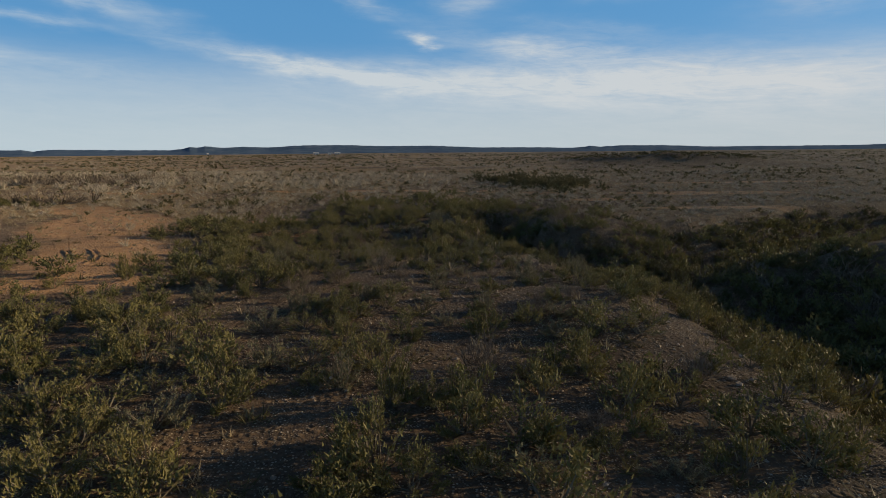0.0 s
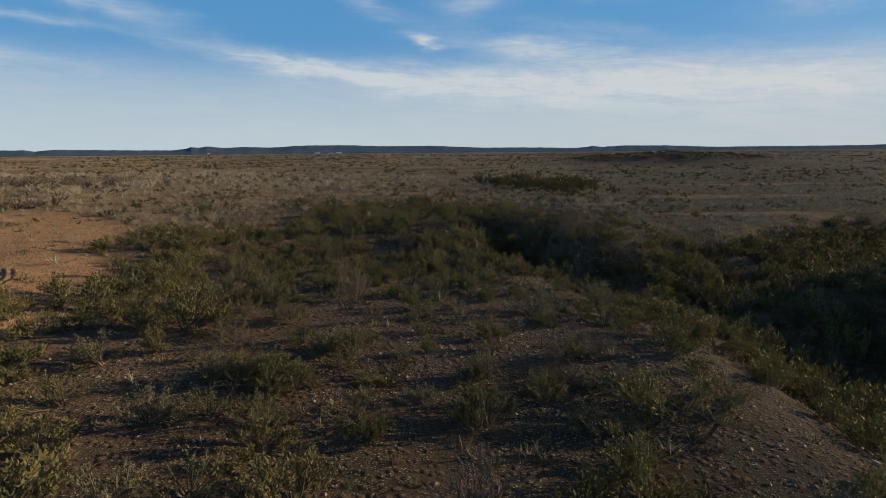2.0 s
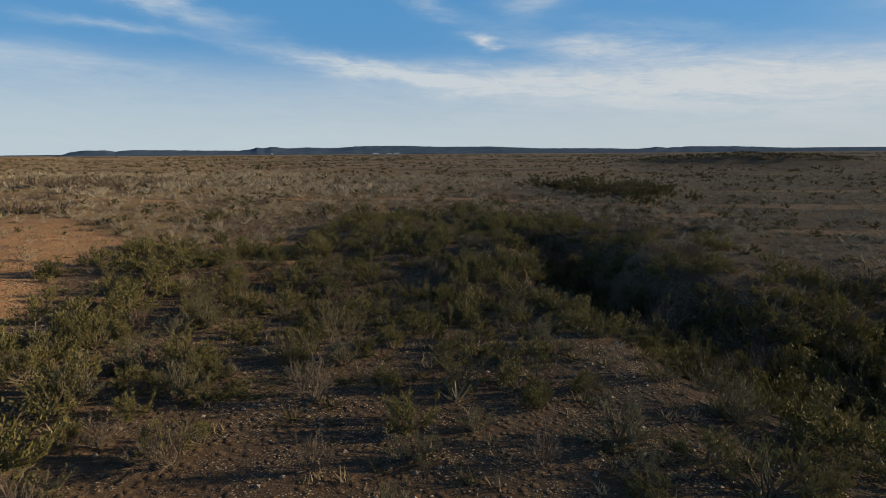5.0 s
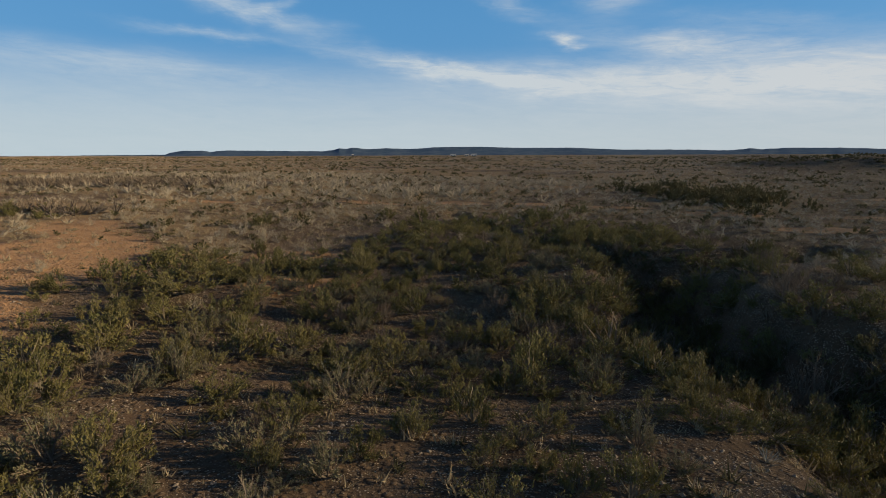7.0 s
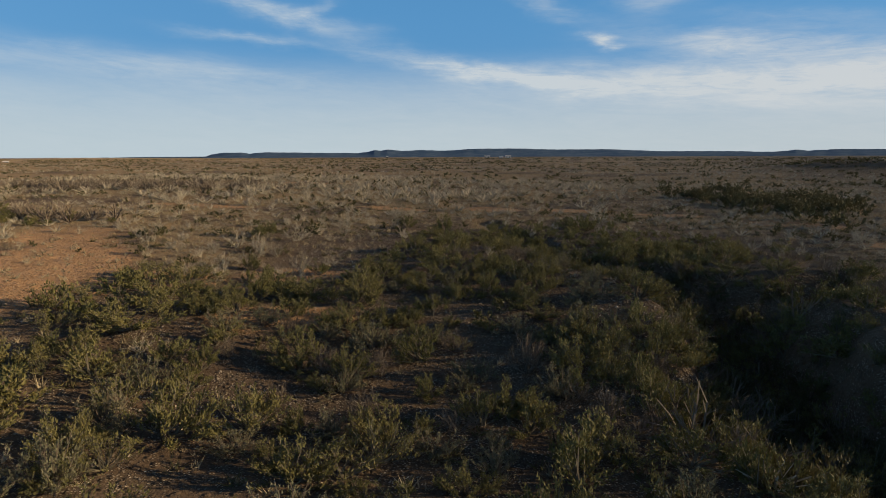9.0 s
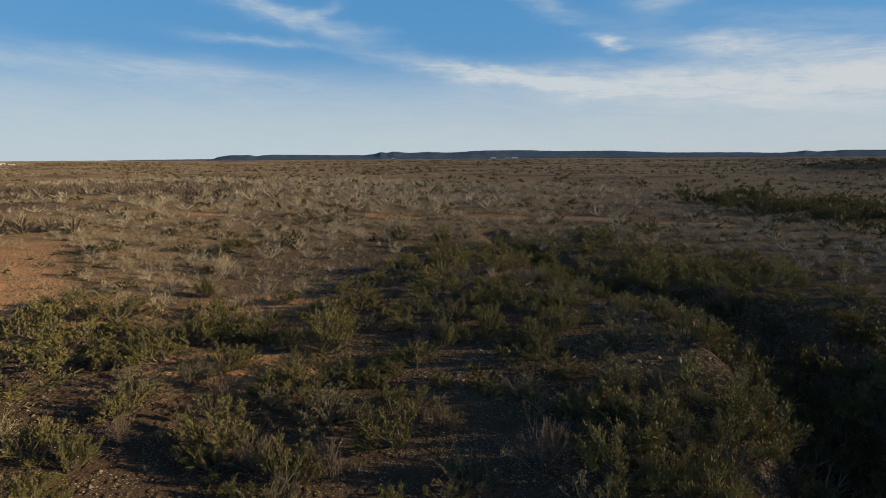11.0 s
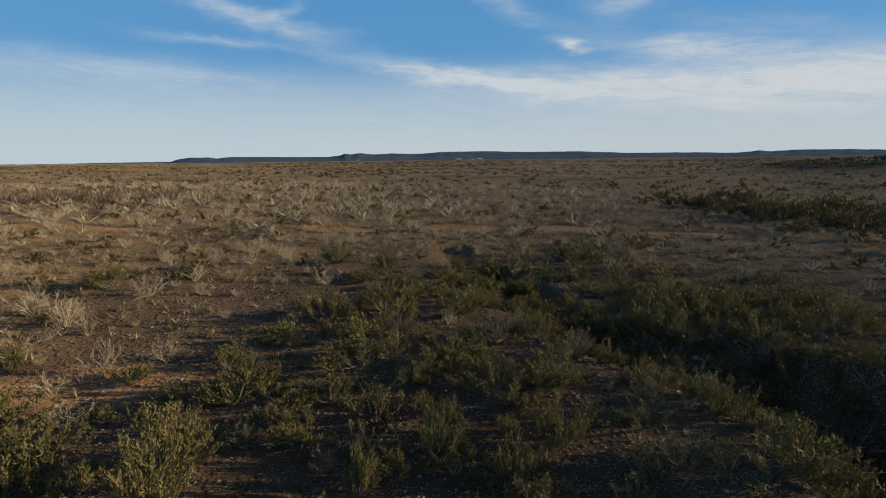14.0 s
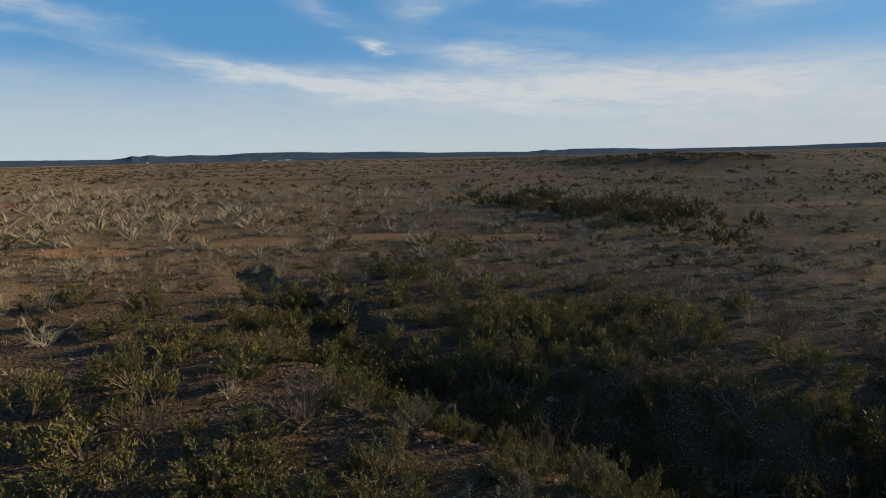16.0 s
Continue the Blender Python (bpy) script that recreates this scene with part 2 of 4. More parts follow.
def carve(z, x, y, line):
    best, floor, reach = np.full(z.shape, 1e9), np.zeros(z.shape), np.ones(z.shape)
    for (ax, ay, az_, an, af), (bx, by, bz, bn, bf) in zip(line, line[1:]):
        dx, dy = bx - ax, by - ay
        k = np.clip(((x - ax) * dx + (y - ay) * dy) / (dx * dx + dy * dy), 0, 1)
        px, py = x - ax - k * dx, y - ay - k * dy
        d = np.hypot(px, py)
        near = dx * py - dy * px < 0
        r = np.where(near, an + k * (bn - an), af + k * (bf - af))
        hit = d < best
        best, floor, reach = np.where(hit, d, best), np.where(hit, az_ + k * (bz - az_), floor), np.where(hit, r, reach)
    s = smooth((best / reach - 0.12) / 0.88)
    return np.minimum(z, floor + (z - floor) * s)


def height(x, y):
    x, y = np.asarray(x, float), np.asarray(y, float)
    d = np.hypot(x, y - 40)
    z = 1.30 + 0.022 * np.clip(-x - 8, 0, 40) + 0.45 * smooth((33 - y) / 12) + 0.25 * smooth((y - 60) / 30)
    z = z - 0.95 * np.exp(-((x + 5) / 10) ** 2 - ((y - 39) / 8) ** 2)
    z = z - 0.60 * np.exp(-((x - 4) / 7) ** 2 - ((y - 61) / 6) ** 2) - 0.45 * np.exp(-((x + 17) / 5) ** 2 - ((y - 49) / 5) ** 2)
    z = z - 0.35 * np.exp(-((x - 6) / 6) ** 2 - ((y - 14) / 6) ** 2) - 0.3 * np.exp(-((x - 4) / 3) ** 2 - ((y - 24.5) / 3) ** 2)
    z = z + 0.10 * lumps(x, y, 6.0) * smooth(d / 10 + 0.5) + 0.05 * lumps(x + 91, y, 2.1)
    wob = 1.2 * lumps(x, y, 5.0) + 0.6 * lumps(x, y, 1.7)
    for line in (GULLY, SIDE, FORK):
        z = carve(z, x + wob, y + 0.6 * lumps(y, x, 4.0), line)
    z = z + 0.03 * lumps(x, y + 37, 0.9) + 0.015 * lumps(x + 11, y, 0.45)
    far = smooth((d - 60) / 200)
    z = z + far * 0.7 * lumps(x, y, 38.0) + far * 0.5 * lumps(x + 500, y, 90.0)
    mx, my = x - 88, y - 232
    z = z + 4.3 * np.exp(-((mx * 0.93 + my * -0.36) / 42) ** 2 - ((mx * 0.36 + my * 0.93) / 16) ** 2) * (1 + 0.25 * lumps(x, y, 12.0))
    z = z - 1.0 * smooth((d - 300) / 700) * smooth((x + 0.1 * y) / 300) + 4.2 * smooth((d - 1200) / 3000) * smooth((-x - 0.75 * y) / 900)
    return z


# bare orange earth: x, y, half sizes, turn
BARE = [
    (-19.5, 31.0, 9.0, 4.0, 118), (-26.5, 43.5, 8.5, 5.2, 118), (-15.0, 22.5, 4.0, 2.4, 10), (-22.5, 41.5, 4.5, 3.0, 60), (-34.0, 53.0, 7.0, 3.5, 150),
    (-15.0, 49.5, 3.0, 1.6, 20), (-19.0, 46.0, 3.5, 2.0, 0), (-12.5, 80.5, 3.2, 2.0, 10), (-4.0, 82.0, 4.0, 1.6, 0), (4.5, 80.0, 3.5, 1.5, -10), (13.0, 75.5, 4.5, 1.8, -20), (18.0, 66.0, 4.0, 1.6, 5), (-21.0, 77.0, 4.0, 1.6, 0), (-40.0, 72.0, 9.0, 1.6, 0),
    (34.0, 74.0, 14.0, 2.5, -5), (28.0, 56.0, 9.0, 1.6, 0), (45.0, 95.0, 20.0, 3.0, 0), (-60.0, 110.0, 22.0, 3.0, 5), (2.0, 115.0, 16.0, 2.4, 0), (-12.0, 43.0, 3.0, 1.5, 30),
]


def redness(x, y):
    r = np.zeros(np.shape(x))
    for a, b, sa, sb, turn in BARE:
        c, s = math.cos(radians(turn)), math.sin(radians(turn))
        u, v = ((x - a) * c + (y - b) * s) / sa, (-(x - a) * s + (y - b) * c) / sb
        r = np.maximum(r, smooth(1.45 - np.sqrt(u * u + v * v)))
    return np.clip(r * (0.85 + 0.3 * lumps(x, y, 3.0)) + 0.12 * lumps(x, y, 9.0), 0, 1)


def strawness(x, y):
    """Bleached grass: the open flats left of, beyond and right of the green belt."""
    left = smooth((-x - 10 - 0.1 * (y - 40)) / 10) * smooth((y - 38) / 16)
    far = smooth((y - 62) / 22)
    right = 0.35 * smooth((x - 9) / 5) * smooth((y - 41) / 5)
    far = far * (1 - 0.55 * smooth((x - 0.15 * y) / 18))
    return np.clip(np.maximum(np.maximum(left, far), right) * (0.55 + 0.45 * lumps(x, y, 14.0) + 0.35 * lumps(x + 40, y, 4.5)) - 0.9 * redness(x, y), 0, 1)


def gully_depth(x, y):
    return np.clip((0.75 - height(x, y)) / 2.5, 0, 1) * ((np.asarray(x) > -1) | (np.asarray(y) > 55))


def mesh_of(name, verts, faces, mat, tint=None, smooth_faces=False, extra=None):
    """A mesh from arrays: verts (n, 3), faces (m, 3 or 4)."""
    me = bpy.data.meshes.new(name)
    n, k = faces.shape
    me.vertices.add(len(verts))
    me.vertices.foreach_set("co", np.ascontiguousarray(verts, np.float32).ravel())
    me.loops.add(n * k)
    me.loops.foreach_set("vertex_index", np.ascontiguousarray(faces, np.int32).ravel())
    me.polygons.add(n)
    me.polygons.foreach_set("loop_start", np.arange(0, n * k, k, dtype=np.int32))
    me.polygons.foreach_set("use_smooth", np.full(n, smooth_faces))
    values = dict(extra or {})
    if tint is not None:
        values["tint"] = np.broadcast_to(tint, (len(verts),)) if np.size(tint) == 1 else tint
    for key, v in values.items():
        me.attributes.new(key, "FLOAT", "POINT").data.foreach_set("value", np.ascontiguousarray(v, np.float32).ravel())
    me.materials.append(mat)
    me.update(calc_edges=True)
    return me


def spread(lo, hi, step, limit, growth):
    """Even steps from lo to hi, then ever longer ones to the limit on both sides."""
    mid = list(np.arange(lo, hi + step / 2, step))
    out, s, v = [], step, hi
    while v < limit:
        s *= growth
        v += s
        out.append(v)
    back_, s, v = [], step, lo
    while v > -limit:
        s *= growth
        v -= s
        back_.append(v)
    return np.array(back_[::-1] + mid + out)


gx, gy = spread(-34, 30, 0.42, 4700, 1.09), spread(4, 86, 0.42, 4700, 1.09)
X, Y = np.meshgrid(gx, gy)
cols, rows_n = len(gx), len(gy)
base = (np.arange(rows_n - 1)[:, None] * cols + np.arange(cols - 1)[None, :]).ravel()
quads = np.stack([base, base + 1, base + cols + 1, base + cols], 1)
land = mesh_of("ground", np.stack([X.ravel(), Y.ravel(), height(X, Y).ravel()], 1), quads, SOIL, smooth_faces=True,
               extra={"red_soil": redness(X, Y).ravel(), "dry_grass": strawness(X, Y).ravel()})
tagged(new("ground", land), "stony desert ground with orange bare patches and a gully", "ground", kind="structure")


# ---- far mesas ----
def ridge(name, label, profile, dist, depth, roughness):
    """A flat-topped ridge seen far off: bearings and heights of its skyline in degrees."""
    a = np.arange(profile[0][0], profile[-1][0], 0.08)
    e = np.interp(a, [p[0] for p in profile], [p[1] for p in profile])
    e = e + 0.018 * lumps(a * 10, a * 0, 5.0) + 0.006 * lumps(a * 10, a * 0 + 9, 1.5)
    steps = np.array([0.0, 0.2, 0.4, 0.58, 0.72, 0.84, 0.93, 1.0, 1.25, 1.6])
    rise = np.array([-0.5, 0.05, 0.22, 0.38, 0.55, 0.76, 0.93, 1.0, 0.98, 0.6])
    verts = []
    for s, r in zip(steps, rise):
        spur = 0.16 * lumps(a * 10, a * 0 + 3, 26.0) + 0.07 * lumps(a * 10, a * 0 + 5, 9.0)
        d = dist + depth * (s + spur * (1 - min(s, 1)) * (0.5 + s))
        z = 7 + dist * np.tan(np.radians(e)) * r + (1 - abs(2 * min(r, 1) - 1)) * roughness * lumps(a * 10, a * 0 + s * 20, 2.5)
        verts.append(np.stack([d * np.sin(np.radians(a)), d * np.cos(np.radians(a)), z], 1))
    n = len(a)
    b = (np.arange(len(steps) - 1)[:, None] * n + np.arange(n - 1)[None, :]).ravel()
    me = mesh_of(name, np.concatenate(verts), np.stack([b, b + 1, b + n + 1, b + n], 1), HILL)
    return tagged(new(name, me), label, "hill", kind="structure")


MESA = [
    (-40.4, -0.1), (-39.4, 0.34), (-38.4, 0.53), (-36.8, 0.53), (-36.1, 0.40), (-35.0, 0.55), (-28.6, 0.47), (-25.9, 0.43), (-24.7, 0.62), (-24.3, 0.76), (-23.7, 0.71), (-23.0, 0.85), (-22.3, 0.76), (-21.5, 0.68),
    (-19.7, 0.76), (-17.4, 0.66), (-14.6, 0.86), (-10.6, 0.89), (-6.3, 0.72), (-1.5, 0.72), (2.4, 0.52), (3.5, 0.46), (8.7, 0.42), (12.4, 0.30), (14.0, 0.50), (14.8, 0.40),
    (16.9, 0.52), (20.9, 0.48), (24.2, 0.30), (30.4, 0.26), (35.0, 0.27), (39.0, 0.36), (46.0, 0.42), (60.0, 0.3),
]
ridge("hill_ridge", "dark flat-topped mesa ridge along the horizon, tinted blue-grey for distance haze", MESA, 3900, 700, 0.0)
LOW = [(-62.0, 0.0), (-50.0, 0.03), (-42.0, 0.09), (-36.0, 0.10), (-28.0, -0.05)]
ridge("hill_low", "low rise on the far horizon, tinted blue-grey for distance haze", LOW, 4300, 250, 0.0)


# ---- plants ----
def tubes(paths, radii, sides=3):
    """Thin tapering stems: paths (n, k, 3) with radii (n, k)."""
    n, k, _ = paths.shape
    d = np.gradient(paths, axis=1)
    d /= np.linalg.norm(d, axis=2, keepdims=True) + 1e-9
    up = np.where(np.abs(d[..., 2:3]) > 0.9, np.array([1.0, 0, 0]), np.array([0, 0, 1.0]))
    u = np.cross(d, up)
    u /= np.linalg.norm(u, axis=2, keepdims=True) + 1e-9
    v = np.cross(d, u)
    ang = np.arange(sides) * 2 * math.pi / sides
    ring = paths[:, :, None, :] + radii[:, :, None, None] * (np.cos(ang)[:, None] * u[:, :, None, :] + np.sin(ang)[:, None] * v[:, :, None, :])
    verts = ring.reshape(-1, 3)
    i, j, s = np.meshgrid(np.arange(n), np.arange(k - 1), np.arange(sides), indexing="ij")
    a = (i * k + j) * sides + s
    b = (i * k + j) * sides + (s + 1) % sides
    f = np.concatenate([np.stack([a, b, b + sides], -1).reshape(-1, 3), np.stack([a, b + sides, a + sides], -1).reshape(-1, 3)])
    return verts, f


def shoots(r, n, spread_deg, length, k=4, droop=0.15, base_r=0.06):
    """Stems that fan out of one root crown."""
    a = r.random(n) * 2 * math.pi
    tilt = np.radians(spread_deg) * np.sqrt(r.random(n)) * (0.85 + 0.3 * r.random(n))
    ln = length * (0.72 + 0.4 * r.random(n)) * (1.05 - 0.3 * (tilt / np.radians(spread_deg)) ** 2)
    t = np.linspace(0, 1, k)[None, :]
    out = np.sin(tilt)[:, None] * (t ** 0.85) * ln[:, None]
    up = np.cos(tilt)[:, None] * t * ln[:, None] - droop * (t ** 2) * ln[:, None] * np.sin(tilt)[:, None]
    p = np.stack([np.cos(a)[:, None] * out, np.sin(a)[:, None] * out, up], 2)
    p[:, :, :2] += base_r * r.standard_normal((n, 1, 2))
    p[:, 1:] += 0.035 * length * r.standard_normal((n, k - 1, 3)) * t[:, 1:, None]
    return p


def side_shoots(r, stems, per, length, angle, lo=0.4, k=3, rise=0.25):
    n, kk, _ = stems.shape
    t = lo + (1 - lo) * r.random((n, per))
    q = t * (kk - 1)
    i = np.minimum(q.astype(int), kk - 2)
    f = (q - i)[..., None]
    rows = np.arange(n)[:, None]
    a, b = stems[rows, i], stems[rows, i + 1]
    start = a + (b - a) * f
    d = b - a
    d /= np.linalg.norm(d, axis=2, keepdims=True) + 1e-9
    d = d + angle * r.standard_normal(d.shape) + np.array([0, 0, rise])
    d /= np.linalg.norm(d, axis=2, keepdims=True)
    ln = length * (0.5 + 0.7 * r.random((n, per)))
    s = np.linspace(0, 1, k)
    p = start[:, :, None, :] + d[:, :, None, :] * ln[:, :, None, None] * s[None, None, :, None]
    return p.reshape(-1, k, 3)


def strips(r, paths, widths):
    """Flat thin twigs: paths (n, k, 3), widths (k)."""
    n, k, _ = paths.shape
    d = paths[:, -1] - paths[:, 0]
    e = np.cross(d, r.standard_normal((n, 3)))
    e /= np.linalg.norm(e, axis=1, keepdims=True) + 1e-9
    w = np.asarray(widths)[None, :, None]
    v = np.stack([paths - e[:, None] * w, paths + e[:, None] * w], 2).reshape(-1, 3)
    i, j = np.meshgrid(np.arange(n), np.arange(k - 1), indexing="ij")
    a = ((i * k + j) * 2).ravel()
    f = np.concatenate([np.stack([a, a + 1, a + 3], 1), np.stack([a, a + 3, a + 2], 1)])
    return v, f


def joined(parts):
    vs, fs, n = [], [], 0
    for v, f in parts:
        vs.append(v)
        fs.append(f + n)
        n += len(v)
    return np.concatenate(vs), np.concatenate(fs)


def leaves(r, twigs, per, size, jitter, slim=0.24):
    """Narrow leaf blades strewn along the twigs, pointing along them."""
    n, k, _ = twigs.shape
    t = r.random((n, per)) ** 0.7 * (k - 1)
    i = np.minimum(t.astype(int), k - 2)
    f = (t - i)[..., None]
    rows = np.arange(n)[:, None]
    c = twigs[rows, i] * (1 - f) + twigs[rows, i + 1] * f
    along = twigs[:, -1] - twigs[:, 0]
    along /= np.linalg.norm(along, axis=1, keepdims=True) + 1e-9
    c = (c + jitter * r.standard_normal(c.shape)).reshape(-1, 3)
    m = len(c)
    d = 0.5 * r.standard_normal((m, 3)) + 0.9 * np.repeat(along, per, axis=0) + np.array([0, 0, 0.65])
    d /= np.linalg.norm(d, axis=1, keepdims=True)
    e = np.cross(d, r.standard_normal((m, 3)))
    e /= np.linalg.norm(e, axis=1, keepdims=True) + 1e-9
    ln = (size * (0.6 + 0.8 * r.random(m)))[:, None]
    verts = np.stack([c - e * ln * slim, c + e * ln * slim, c + d * ln], 1).reshape(-1, 3)
    return verts, np.arange(3 * m).reshape(-1, 3)


def crown_shoots(r, n, k, high=0.97, wide=0.62, limbs=9):
    """Stems in a few limbs that fan out of one root and end on an uneven dome."""
    limb = r.integers(0, limbs, n)
    la, lt, lf = r.random(limbs) * 2 * math.pi, np.radians(66) * np.sqrt((np.arange(limbs) + 0.3) / limbs), 0.84 + 0.24 * r.random(limbs)
    a = la[limb] + 0.55 * r.standard_normal(n)
    tilt = np.clip(lt[limb] + 0.22 * r.standard_normal(n), 0.02, 1.3)
    ln = lf[limb] * (0.84 + 0.22 * r.random(n)) / np.sqrt((np.cos(tilt) / high) ** 2 + (np.sin(tilt) / wide) ** 2)
    t = np.linspace(0, 1, k)[None, :]
    out, up = np.sin(tilt)[:, None] * t ** 0.8 * ln[:, None], np.cos(tilt)[:, None] * t ** 1.1 * ln[:, None]
    p = np.stack([np.cos(a)[:, None] * out, np.sin(a)[:, None] * out, up], 2)
    p[:, :, :2] += 0.05 * r.standard_normal((n, 1, 2))
    p[:, 1:] += 0.03 * r.standard_normal((n, k - 1, 3)) * t[:, 1:, None]
    return p


def creosote(seed, stems=26, twigs=8, per=11, leaf=0.05, twig_len=0.19, fine=True, slim=0.2, lo=0.42):
    """A rounded bush about 1 high and 1.3 wide: stem arrays and leaf arrays."""
    r = np.random.default_rng(seed)
    s = crown_shoots(r, stems, 3 if fine else 2)
    tw = side_shoots(r, s, twigs, twig_len, 0.42, lo, k=2, rise=0.55)
    if fine:
        wood = tubes(s, np.linspace(0.013, 0.005, 3)[None, :] * (0.7 + 0.6 * r.random((stems, 1))), 3)
    else:
        wood = strips(r, s, (0.016, 0.007))
    parts = [wood, strips(r, tw, (0.005, 0.003))] if fine else [wood]
    return joined(parts), leaves(r, tw, per, leaf, 0.024 if fine else 0.04, slim)


def bare_shrub(seed, stems=15, twigs=5, fine_twigs=4, spread_deg=55, thick=1.0, near=True):
    r = np.random.default_rng(seed)
    s = shoots(r, stems, spread_deg, 0.85, k=4 if near else 2, droop=0.05)
    s[:, 1:] += 0.03 * r.standard_normal(s[:, 1:].shape)
    tw = side_shoots(r, s, twigs, 0.34, 0.5, 0.3, k=2)
    if near:
        parts = [tubes(s, np.linspace(0.014, 0.006, 4)[None, :] * np.ones((stems, 1)) * thick), strips(r, tw, (0.008 * thick, 0.004 * thick))]
        ft = side_shoots(r, tw, fine_twigs, 0.17, 0.55, 0.3, k=2)
        parts.append(strips(r, ft, (0.005 * thick, 0.0025 * thick)))
    else:
        parts = [strips(r, s, (0.016 * thick, 0.008 * thick)), strips(r, tw, (0.010 * thick, 0.005 * thick))]
    return joined(parts)


def grass_tuft(seed, blades=26, height_=0.35, spread_deg=50, width=0.012):
    """A tuft of pointed blades fanning from one root."""
    r = np.random.default_rng(seed)
    p = shoots(r, blades, spread_deg, height_, k=2, droop=0.2, base_r=0.05)
    side = np.cross(p[:, 1] - p[:, 0], r.standard_normal((blades, 3)))
    side = side / (np.linalg.norm(side, axis=1, keepdims=True) + 1e-6) * width
    v = np.stack([p[:, 0] - side, p[:, 0] + side, p[:, 1]], 1).reshape(-1, 3)
    return v, np.arange(3 * blades).reshape(-1, 3)


def boulder(seed, flat_=0.6, detail=2):
    r = np.random.default_rng(seed)
    bm = bmesh.new()
    bmesh.ops.create_icosphere(bm, subdivisions=detail, radius=0.5)
    v = np.array([p.co[:] for p in bm.verts])
    f = np.array([[p.index for p in t.verts] for t in bm.faces])
    bm.free()
    for _ in range(16):
        d = r.standard_normal(3)
        d /= np.linalg.norm(d)
        cut = 0.20 + 0.20 * r.random()
        over = np.clip(v @ d - cut, 0, None)
        v = v - over[:, None] * d
    v = v * np.array([1.0, 0.6 + 0.4 * r.random(), flat_ * (0.7 + 0.5 * r.random())])
    return v, f


def gather(name, forms, spots, mat, label, category, sink=0.02):
    """One mesh of many loose copies: spots are x, y, size, width factor and form number."""
    vs, fs, ts, n = [], [], [], 0
    x, y = spots[:, 0], spots[:, 1]
    z = height(x, y) - sink
    r = np.random.default_rng(len(spots))
    turn, tint = r.random(len(spots)) * 2 * math.pi, r.random(len(spots))
    for k, (v, f) in enumerate(forms):
        pick = np.nonzero(spots[:, 4].astype(int) == k)[0]
        if not len(pick):
            continue
        c, s = np.cos(turn[pick])[:, None], np.sin(turn[pick])[:, None]
        size, wide = spots[pick, 2][:, None], spots[pick, 3][:, None]
        px = (v[None, :, 0] * c - v[None, :, 1] * s) * size * wide + x[pick][:, None]
        py = (v[None, :, 0] * s + v[None, :, 1] * c) * size * wide + y[pick][:, None]
        pz = v[None, :, 2] * size + z[pick][:, None]
        vs.append(np.stack([px, py, pz], 2).reshape(-1, 3))
        fs.append((f[None] + (np.arange(len(pick)) * len(v))[:, None, None]).reshape(-1, 3) + n)
        ts.append(np.repeat(tint[pick], len(v)))
        n += len(pick) * len(v)
    if not vs:
        return None
    me = mesh_of(name, np.concatenate(vs), np.concatenate(fs), mat, np.concatenate(ts))
    return tagged(new(name, me), label, category, kind="stuff")


def scatter(x0, x1, y0, y1, step, density, seed):
    """Jittered spots, kept by a density between 0 and 1."""
    r = np.random.default_rng(seed)
    a, b = np.meshgrid(np.arange(x0, x1, step), np.arange(y0, y1, step))
    a = (a + step * (r.random(a.shape) - 0.5) * 1.5).ravel()
    b = (b + step * (r.random(b.shape) - 0.5) * 1.5).ravel()
    keep = r.random(len(a)) < density(a, b)
    return a[keep], b[keep], r


# stony gaps between the bushes: x, y, half sizes
GAPS = [(6.8, 15.6, 2.2, 1.3), (4.0, 30.0, 3.0, 1.8), (-1.0, 20.0, 2.2, 1.6), (-3.6, 11.4, 1.8, 1.3), (3.4, 34.0, 2.6, 1.5), (-6.0, 30.5, 3.6, 1.4), (-0.5, 30.0, 2.0, 1.2), (-5.0, 47.5, 2.2, 1.2),
        (-12.5, 46.5, 2.6, 1.2), (1.2, 17.5, 1.6, 1.2), (-2.0, 15.3, 1.8, 1.0), (-10.0, 37.0, 2.6, 1.2), (-15.0, 39.0, 3.0, 1.4), (-2.8, 54.2, 1.8, 1.0), (-7.5, 50.5, 2.0, 1.0)]


def clearing(x, y):
    c = np.zeros(np.shape(x))
    for a, b, sa, sb in GAPS:
        c = np.maximum(c, smooth(1.5 - np.hypot((x - a) / sa, (y - b) / sb)))
    return c


def green_density(x, y):
    """The belt of green bushes along the gully."""
    x, y = np.asarray(x, float), np.asarray(y, float)
    left = np.interp(y, [0, 20, 40, 46, 52, 60, 70, 80], [-40, -32, -25, -20, -15, -12, -11, -9])
    end = np.interp(x, [-16, -11, 0, 6, 12, 20, 40], [58, 72, 76, 69, 61, 48, 46])
    d = smooth((x - left + 2 * lumps(x, y, 6.0)) / 4) * smooth((end - y + 2 * lumps(y, x, 5.0)) / 6)
    d = d * np.where((x > 11) & (y > 45), 0.35, 1.0)
    d = np.maximum(d, 0.9 * np.exp(-((x + 44) / 6) ** 2 - ((y - 57) / 3.5) ** 2))
    d = np.maximum(0.88 * d, 0.95 * (gully_depth(x, y) > 0.22))
    edge = 0.35 * smooth((x + 11) / 3) * smooth((5 - x) / 3) * smooth((y - 47) / 4) * smooth((68 - y) / 4)
    d = d * (0.66 + edge + 0.5 * lumps(x, y, 3.6)) * (1 - 0.72 * clearing(x, y)) * (1 - 0.8 * smooth((redness(x, y) - 0.25) / 0.3))
    return np.clip(d, 0, 1)


